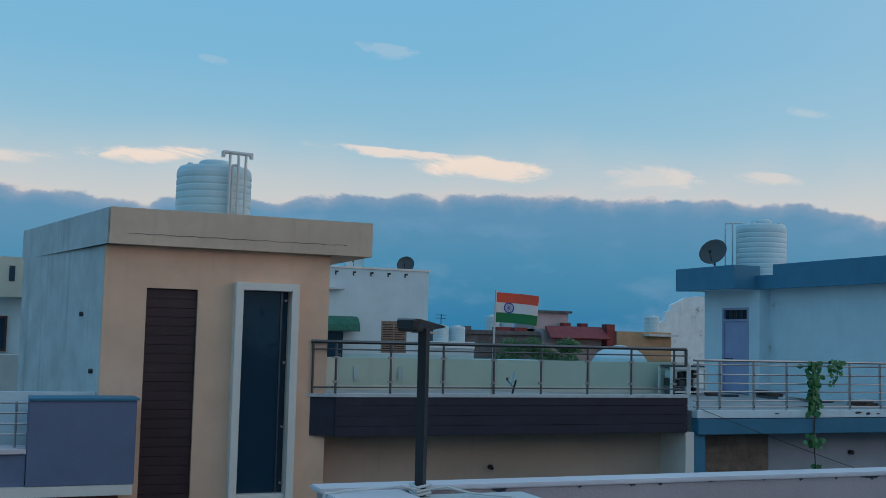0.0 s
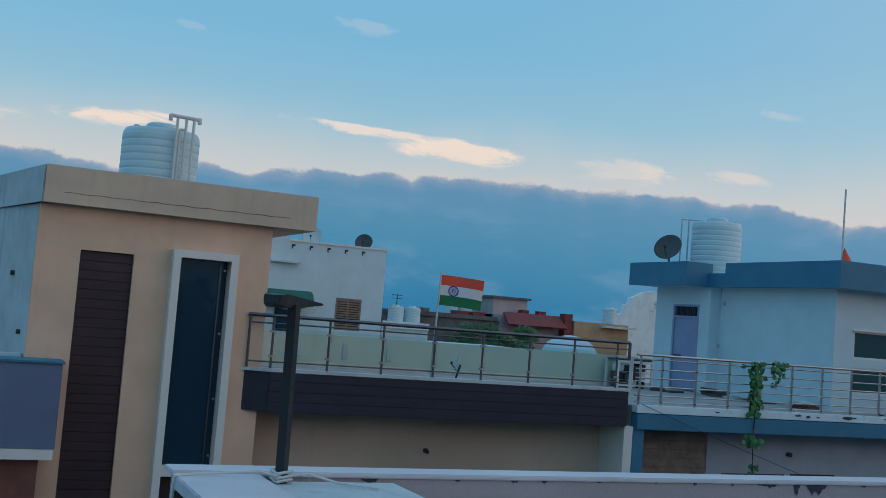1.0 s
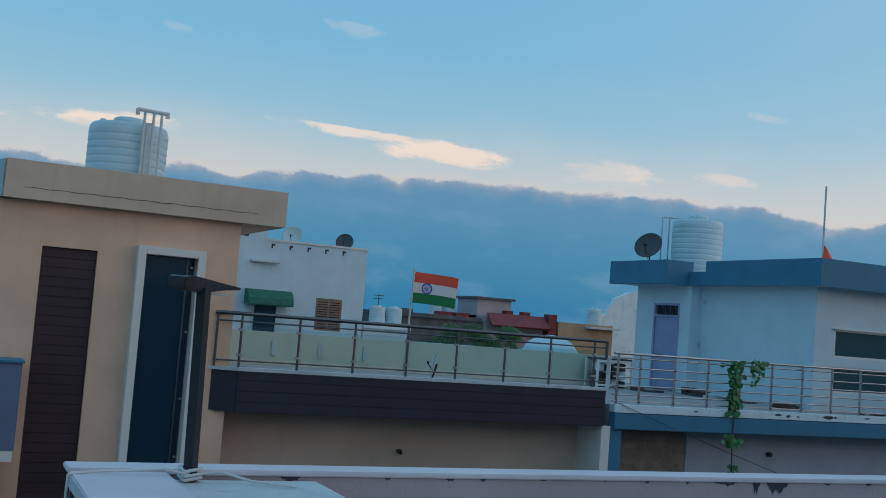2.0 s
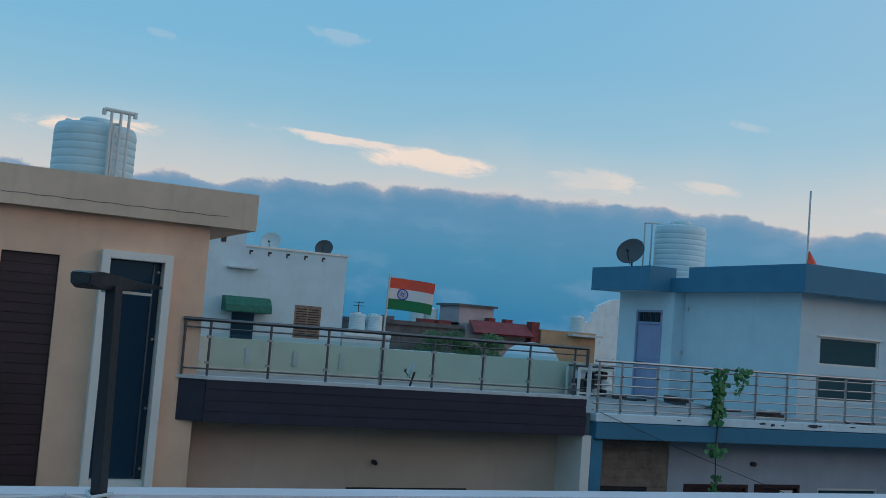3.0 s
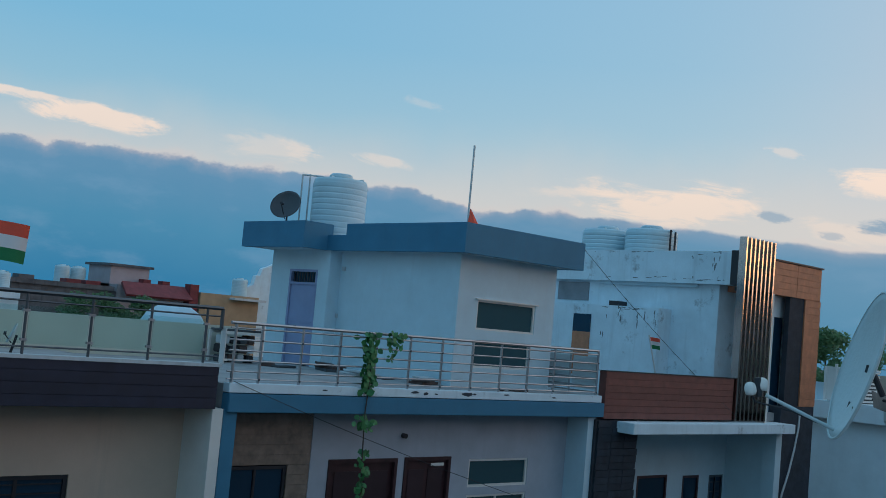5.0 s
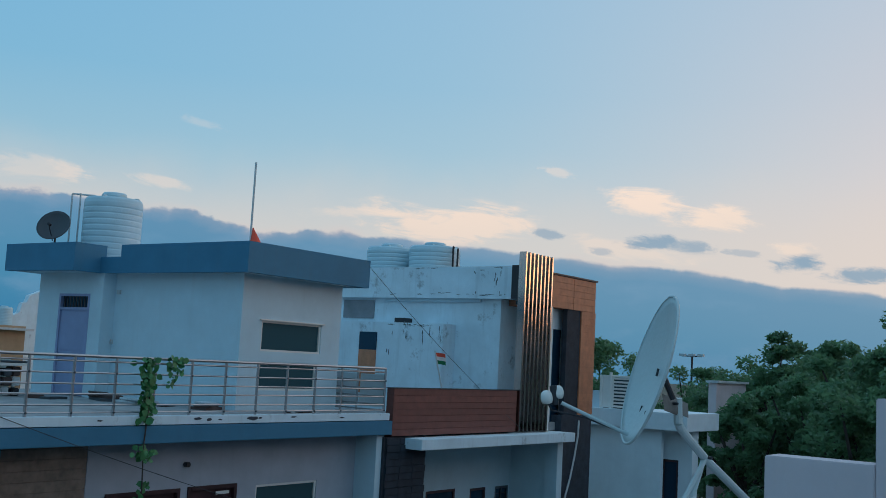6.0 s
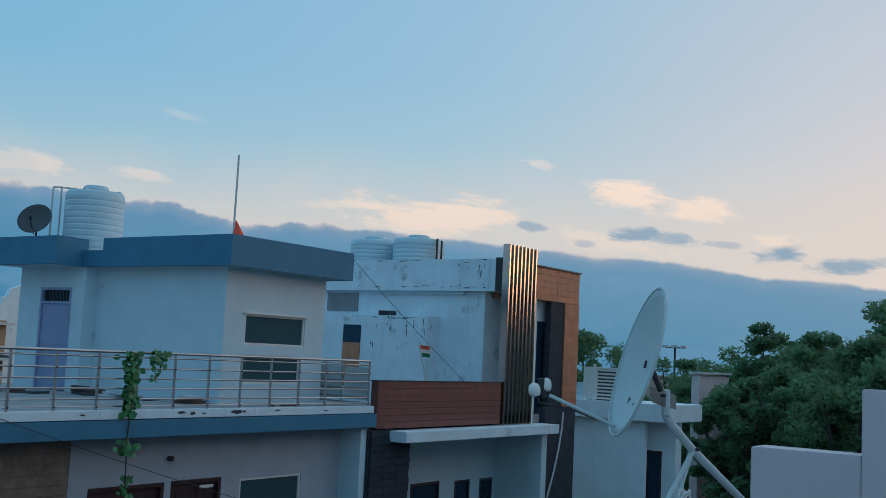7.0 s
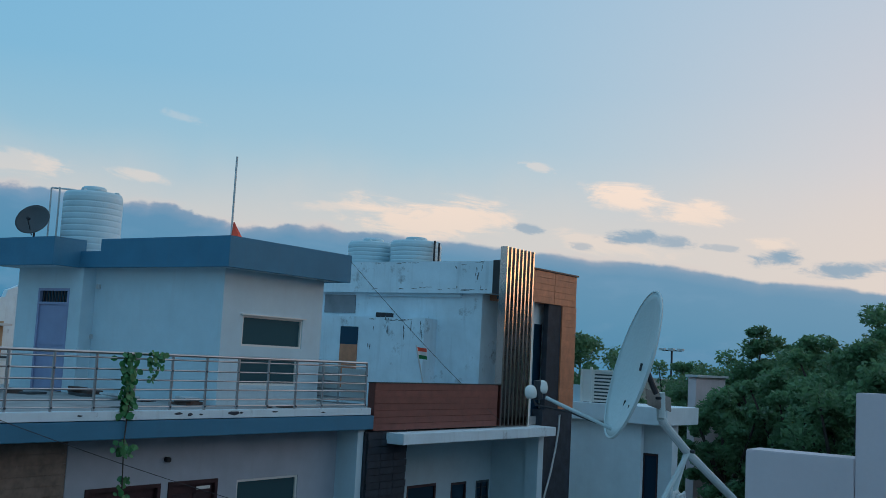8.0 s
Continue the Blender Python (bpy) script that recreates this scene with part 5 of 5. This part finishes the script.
for z in (8.95, 9.1):
    rpart("arm", [(5.85, 28, z), (6.35, 28, z)], 0.014, IRON, aer)

# shrub on a far terrace
sh = thing("shrub", (18.2, 41, 0), "dark green bushy tree in front of the far roofs", "tree")
bm = bmesh.new()
rng = random.Random(21)
for _ in range(16):
    leaf_cloud(bm, (rng.uniform(15.9, 20.4), 41 + rng.uniform(-1, 1), rng.uniform(6.6, 7.95)), (0.75, 0.75, 0.45), 260, 0.11, rng)
part("crown", bm, LEAF, sh)
bm = bmesh.new()
rod(bm, (18.2, 41.0, 0.0), (18.3, 41.0, 6.4), 0.2, 8, 0.1)
part("trunk", bm, BARK, sh)

# ---- trees ----
for k, (x, y, h, s) in enumerate(((47, 13.6, 9.9, 4.2), (45, 2.5, 10.6, 3.0), (42, -1.0, 9.9, 3.6), (40, -4.6, 11.2, 3.6), (50, 6.5, 8.6, 3.6),
                                  (36, -4.5, 9.6, 3.4), (54, 10, 8.5, 3.6), (44, 1.8, 8.6, 3.2), (38, -0.8, 8.2, 3.0), (58, 3, 9.6, 4.0), (35, -8.9, 11.2, 3.6), (33, -3.2, 8.0, 2.8), (33, -0.1, 7.5, 2.5), (41, 4.6, 7.3, 2.6), (31, -5.5, 8.5, 3.0))):
    tree((x, y, 0.0), h, s, 40 + k, "broad dark green tree with dense uneven crown", 2.0, 0.125)
hutt = thing("pump_house", (37, 3, 0), "small pale pink building half hidden by trees", "building")
bpart("wall", (35.0, 38.6, 2.0, 2.35, 0.0, 7.68), PINK_LIT, hutt)
bpart("roof_edge", (34.9, 38.7, 1.9, 2.45, 7.68, 7.78), RAW, hutt)
flood = thing("floodlight_mast", (60, 13.45, 0), "tall floodlight mast with two lamps", "street lamp")
rpart("mast", [(60, 13.45, 0.0), (60, 13.45, 9.42)], 0.07, IRON, flood)
rpart("cross_arm", [(60, 12.75, 9.25), (60, 14.15, 9.25)], 0.04, IRON, flood)
for y in (12.8, 13.45, 14.1):
    bpart("lamp_head", (59.75, 60.1, y - 0.2, y + 0.2, 9.24, 9.4), RAW, flood)

# ---- own terrace: parapet, pole lamp, dish, end wall ----
own = thing("own_building", (-8, -14, 0), "own terrace with pale pink parapet and white coping", "building")
bpart("terrace_floor", (-15.0, -2.97, -26.0, -13.27, 5.9, 6.2), FLOOR, own)
bm = bmesh.new()
box(bm, -11.33, -6.02, -13.25, -13.10, 0.0, 7.314)
box(bm, -6.02, -4.15, -13.25, -13.07, 0.0, 7.14)
part("parapet_wall", bm, PINK, own, "pale pink plaster parapet")
bm = bmesh.new()
box(bm, -11.362, -6.0, -13.264, -13.085, 7.314, 7.338)
box(bm, -6.0, -4.1, -13.285, -13.05, 7.14, 7.2)
part("parapet_coping", bm, COPING, own, "white chipped coping", bevel=0.005)
bpart("side_coping", (-11.362, -10.98, -14.6, -13.29, 7.27, 7.33), COPING, own, "white side coping", bevel=0.006)
sidewall = bpart("side_parapet", (-11.33, -11.0, -14.6, -13.29, 0.0, 7.266), SHUTTER, own, "dark brown ribbed outer side")
pieces("rib", [(-11.352, -11.331, -14.58 + k * 0.052, -14.58 + k * 0.052 + 0.03, 6.3, 7.26) for k in range(25)], SHUTTER, sidewall)
bpart("ledge", (-10.975, -10.35, -13.75, -13.29, 6.2, 7.30), RAW, own, "rough cement ledge with wire")
rng = random.Random(14)
for x, w, dz in ((-7.755, 0.15, 0.075), (-7.90, 0.05, 0.08), (-8.105, 0.15, 0.026), (-9.69, 0.05, 0.02), (-10.0, 0.03, 0.02), (-9.52, 0.035, 0.02), (-8.6, 0.03, 0.02),
                 (-7.4, 0.06, 0.018), (-7.1, 0.05, 0.02), (-8.35, 0.02, 0.02), (-10.45, 0.09, 0.03), (-8.85, 0.03, 0.012), (-9.2, 0.04, 0.012), (-6.6, 0.07, 0.02)):
    n = 10
    bm = bmesh.new()
    top = [bm.verts.new((x - w / 2 + w * i / n, -13.256, 7.314)) for i in range(n + 1)]
    bot = [bm.verts.new((x - w / 2 + w * i / n, -13.2535, 7.314 - dz * (0.35 + 0.65 * rng.random()) * math.sin(math.pi * (i + 0.4) / (n + 0.8)))) for i in range(n + 1)]
    for i in range(n):
        bm.faces.new((top[i], bot[i], bot[i + 1], top[i + 1]))
    part("chipped_patch", bm, CHIP, own, "dark chip where plaster fell off")
bpart("end_wall", (-2.96, -2.71, -13.635, -13.01, 0.0, 7.478), PINK_LIT, own, "stepped pink end wall, light put into its colour", bevel=0.006)
bpart("end_wall_high", (-2.96, -2.71, -20.0, -13.638, 0.0, 7.85), PINK_LIT, own, bevel=0.006)
bm = bmesh.new()
box(bm, -15.0, -3.0, -26.2, -26.0, 0.0, 9.0)
part("rear_wall", bm, PINK, own)

lamp = thing("pole_lamp", (-10.896, -13.327, 7.30), "black post with flat lamp head wired to the ledge", "lamp")
rpart("post", [(-10.896, -13.327, 7.30), (-10.928, -13.407, 8.085)], 0.029, IRON, lamp, "", 4)
aim = Vector((0.32, 0.40, 0.0)).normalized()
side = Vector((aim.y, -aim.x, 0.0))
near_tip = Vector((-11.055, -13.49, 0.0))
bm = bmesh.new()
rows = []
for u, wide, z0, z1 in ((0.0, 0.036, 8.078, 8.118), (0.05, 0.05, 8.066, 8.126), (0.18, 0.052, 8.066, 8.118), (0.34, 0.05, 8.082, 8.108), (0.50, 0.046, 8.09, 8.10)):
    c = near_tip + aim * u
    rows.append([bm.verts.new((c + side * k * wide).to_tuple()[:2] + (z,)) for k, z in ((-1, z0), (1, z0), (1.1, z1), (-1.1, z1))])
for p, q in zip(rows, rows[1:]):
    for i in range(4):
        bm.faces.new((p[i], p[(i + 1) % 4], q[(i + 1) % 4], q[i]))
bm.faces.new(rows[0][::-1])
bm.faces.new(rows[-1])
head = part("lamp_head", bm, IRON, lamp, "flat black tapering lamp head", bevel=0.004)
bm = bmesh.new()
prism(bm, [tuple((near_tip + aim * u + side * k * 0.035))[:2] for u, k in ((0.2, 1), (0.2, -1), (0.44, -1), (0.44, 1))][::-1], 8.060, 8.070)
part("lens", bm, LENSLIT, head)
for z in (7.31, 7.325, 7.345):
    rpart("wire_tie", [(-10.93, -13.37, z), (-10.86, -13.365, z + 0.012), (-10.86, -13.295, z), (-10.935, -13.295, z + 0.01), (-10.93, -13.37, z)], 0.007, PVC, lamp, "", 6)
rpart("loose_wire", [(-10.9, -13.36, 7.33), (-11.02, -13.4, 7.36), (-11.15, -13.36, 7.345), (-11.28, -13.36, 7.34), (-11.372, -13.37, 7.33), (-11.376, -13.38, 7.1)], 0.006, PVC, lamp, "", 6)
rpart("loose_wire", [(-10.88, -13.34, 7.33), (-10.78, -13.36, 7.345), (-10.66, -13.4, 7.315), (-10.5, -13.5, 7.31)], 0.006, PVC, lamp, "", 6)

# offset dish on the parapet
dc = Vector((-4.767, -13.128, 7.928))
dn = Vector((-0.60, 0.755, 0.27)).normalized()
dish = thing("offset_dish", (-4.44, -13.12, 7.20), "grey offset satellite dish on a bent pole", "satellite dish")
turn = dn.to_track_quat("Z", "Y").to_matrix().to_4x4()
bm = dish_mesh(0.306, 0.05, 1.14, 56, 10, 0.012)
bmesh.ops.transform(bm, matrix=Matrix.Translation(dc) @ turn, verts=bm.verts)
bowl = part("reflector", bm, DISHGREY, dish, smooth=True)
spin = Matrix.Translation(dc) @ turn
bm = bmesh.new()
for i in range(56):
    a0, a1 = 2 * math.pi * i / 56, 2 * math.pi * (i + 1) / 56
    rod(bm, spin @ Vector((0.307 * math.cos(a0), 0.350 * math.sin(a0), 0.046)), spin @ Vector((0.307 * math.cos(a1), 0.350 * math.sin(a1), 0.046)), 0.007, 6)
part("rolled_rim", bm, DISHGREY, bowl)
for x, y, tilt in ((0.03, -0.02, 0.0), (-0.06, -0.2, 0.3), (0.05, -0.22, -0.2)):
    bm = bmesh.new()
    rod(bm, spin @ Vector((x, y, 0.012)), spin @ Vector((x + 0.03 * tilt, y + 0.035, 0.014)), 0.006, 6)
    part("bolt_slot", bm, IRON, bowl)
low = spin @ Vector((0.0, -0.31, 0.05))
lnb = Vector((-5.068, -12.75, 7.799))
neck = lnb + Vector((0.035, -0.03, -0.03))
rpart("feed_arm", [low, neck], 0.009, DISHGREY, dish)
across = Vector((0.44, -0.20, 0.0)).normalized()
for k in (-1, 1):
    c = lnb + across * 0.03 * k + Vector((0, 0, 0.012 * k))
    bm = bmesh.new()
    lathe(bm, [(0.004, -0.026), (0.022, -0.022), (0.027, -0.008), (0.027, 0.01), (0.022, 0.026), (0.012, 0.034), (0.003, 0.036)], 18)
    bmesh.ops.transform(bm, matrix=Matrix.Translation(c) @ Vector((0.15 * k, 0.1, 1.0)).to_track_quat("Z", "Y").to_matrix().to_4x4(), verts=bm.verts)
    part("receiver", bm, TRIM, dish, "white rounded receiver head", smooth=True)
rpart("receiver_neck", [lnb + Vector((0.012, -0.01, -0.04)), lnb + Vector((0.004, 0, 0.045))], 0.017, IRON, dish)
bm = bmesh.new()
for k in (-1, 1):
    o = dn * -0.03 + across * 0.016 * k
    ring = [Vector((-4.70, -13.10, 7.84)), Vector((-4.585, -13.15, 7.80)), Vector((-4.575, -13.15, 7.735)), Vector((-4.69, -13.11, 7.765))]
    vs = [bm.verts.new(p + o) for p in ring] + [bm.verts.new(p + o + across * 0.006) for p in ring]
    for f in ((0, 1, 2, 3), (7, 6, 5, 4), (0, 4, 5, 1), (1, 5, 6, 2), (2, 6, 7, 3), (3, 7, 4, 0)):
        bm.faces.new([vs[i] for i in f])
part("bracket", bm, RUSTSTEEL, dish, "rusted steel bracket plates")
rpart("bracket_bolt", [(-4.64, -13.17, 7.79), (-4.62, -13.09, 7.79)], 0.007, IRON, dish)
rpart("back_plate", [dc - dn * 0.02 + Vector((0.02, 0.0, -0.02)), dc - dn * 0.06 + Vector((0.03, 0, -0.10))], 0.014, IRON, dish, "dark rear fixing plate")
rpart("mast", [(-4.594, -13.15, 7.815), (-4.58, -13.15, 7.70), (-4.55, -13.15, 7.675), (-4.483, -13.15, 7.639), (-4.244, -13.15, 7.526), (-2.965, -13.15, 7.002)], 0.021, DISHGREY, dish, "bent pale steel mast", 12)
rpart("stay", [(-4.25, -13.15, 7.53), (-4.30, -13.12, 7.36), (-4.335, -13.12, 7.20)], 0.014, DISHGREY, dish)
rpart("stay", [(-4.25, -13.16, 7.53), (-4.41, -13.1, 7.30), (-4.46, -13.1, 7.20)], 0.012, DISHGREY, dish)
rpart("stay_bolt", [(-4.25, -13.19, 7.53), (-4.25, -13.12, 7.53)], 0.009, IRON, dish)
rpart("cable", [lnb + Vector((-0.02, 0.01, -0.03)), lnb + Vector((0.0, 0, -0.065)), neck + (low - neck) * 0.15 + Vector((0, 0, -0.03)), neck + (low - neck) * 0.38 + Vector((0, 0, -0.014)), low], 0.0045, IRON, dish)
coil = [(-4.36 + 0.05 * math.cos(k * 0.9) * (1 - 0.03 * k), -13.16 + 0.03 * math.sin(k * 0.9), 7.31 + 0.035 * math.sin(k * 1.7)) for k in range(18)]
rpart("coil", coil, 0.006, PVC, dish, "loose coil of pale cable")

# unseen wall added behind the terrace to block low sunset glow
bm = bmesh.new()
box(bm, -2.7, 60.0, -20.6, -20.0, 0.0, 11.4)
tagged(part("wall_south", bm, PINK, None), "plain unseen wall added to block the low glow", "wall", kind="structure")

hose = thing("hose", (18.0, -0.1, 3.8), "pale plastic hose hanging beside the dark pier", "hose")
rpart("hose_tube", [(18.95, -0.06, 6.45), (18.9, -0.07, 6.0), (18.72, -0.08, 5.4), (18.5, -0.08, 4.8), (18.2, -0.08, 4.2), (18.0, -0.08, 3.7)], 0.028, PVC, hose)

# ---- cables ----


def cable(a, b, sag, label):
    bm = bmesh.new()
    a, b = Vector(a), Vector(b)
    pts = [a.lerp(b, i / 14) - Vector((0, 0, sag * 4 * (i / 14) * (1 - i / 14))) for i in range(15)]
    pipe(bm, pts, 0.006, 5)
    t = thing("cable", a, label, "cable", "overhead cables")
    part("wire", bm, IRON, t)


cable((0.3, 0.0, 6.75), (9.5, -1.2, 4.0), 0.15, "thin black cable sloping across the facade")
cable((10.0, 0.86, 10.1), (15.6, -0.1, 6.3), 0.12, "thin black cable between two houses")
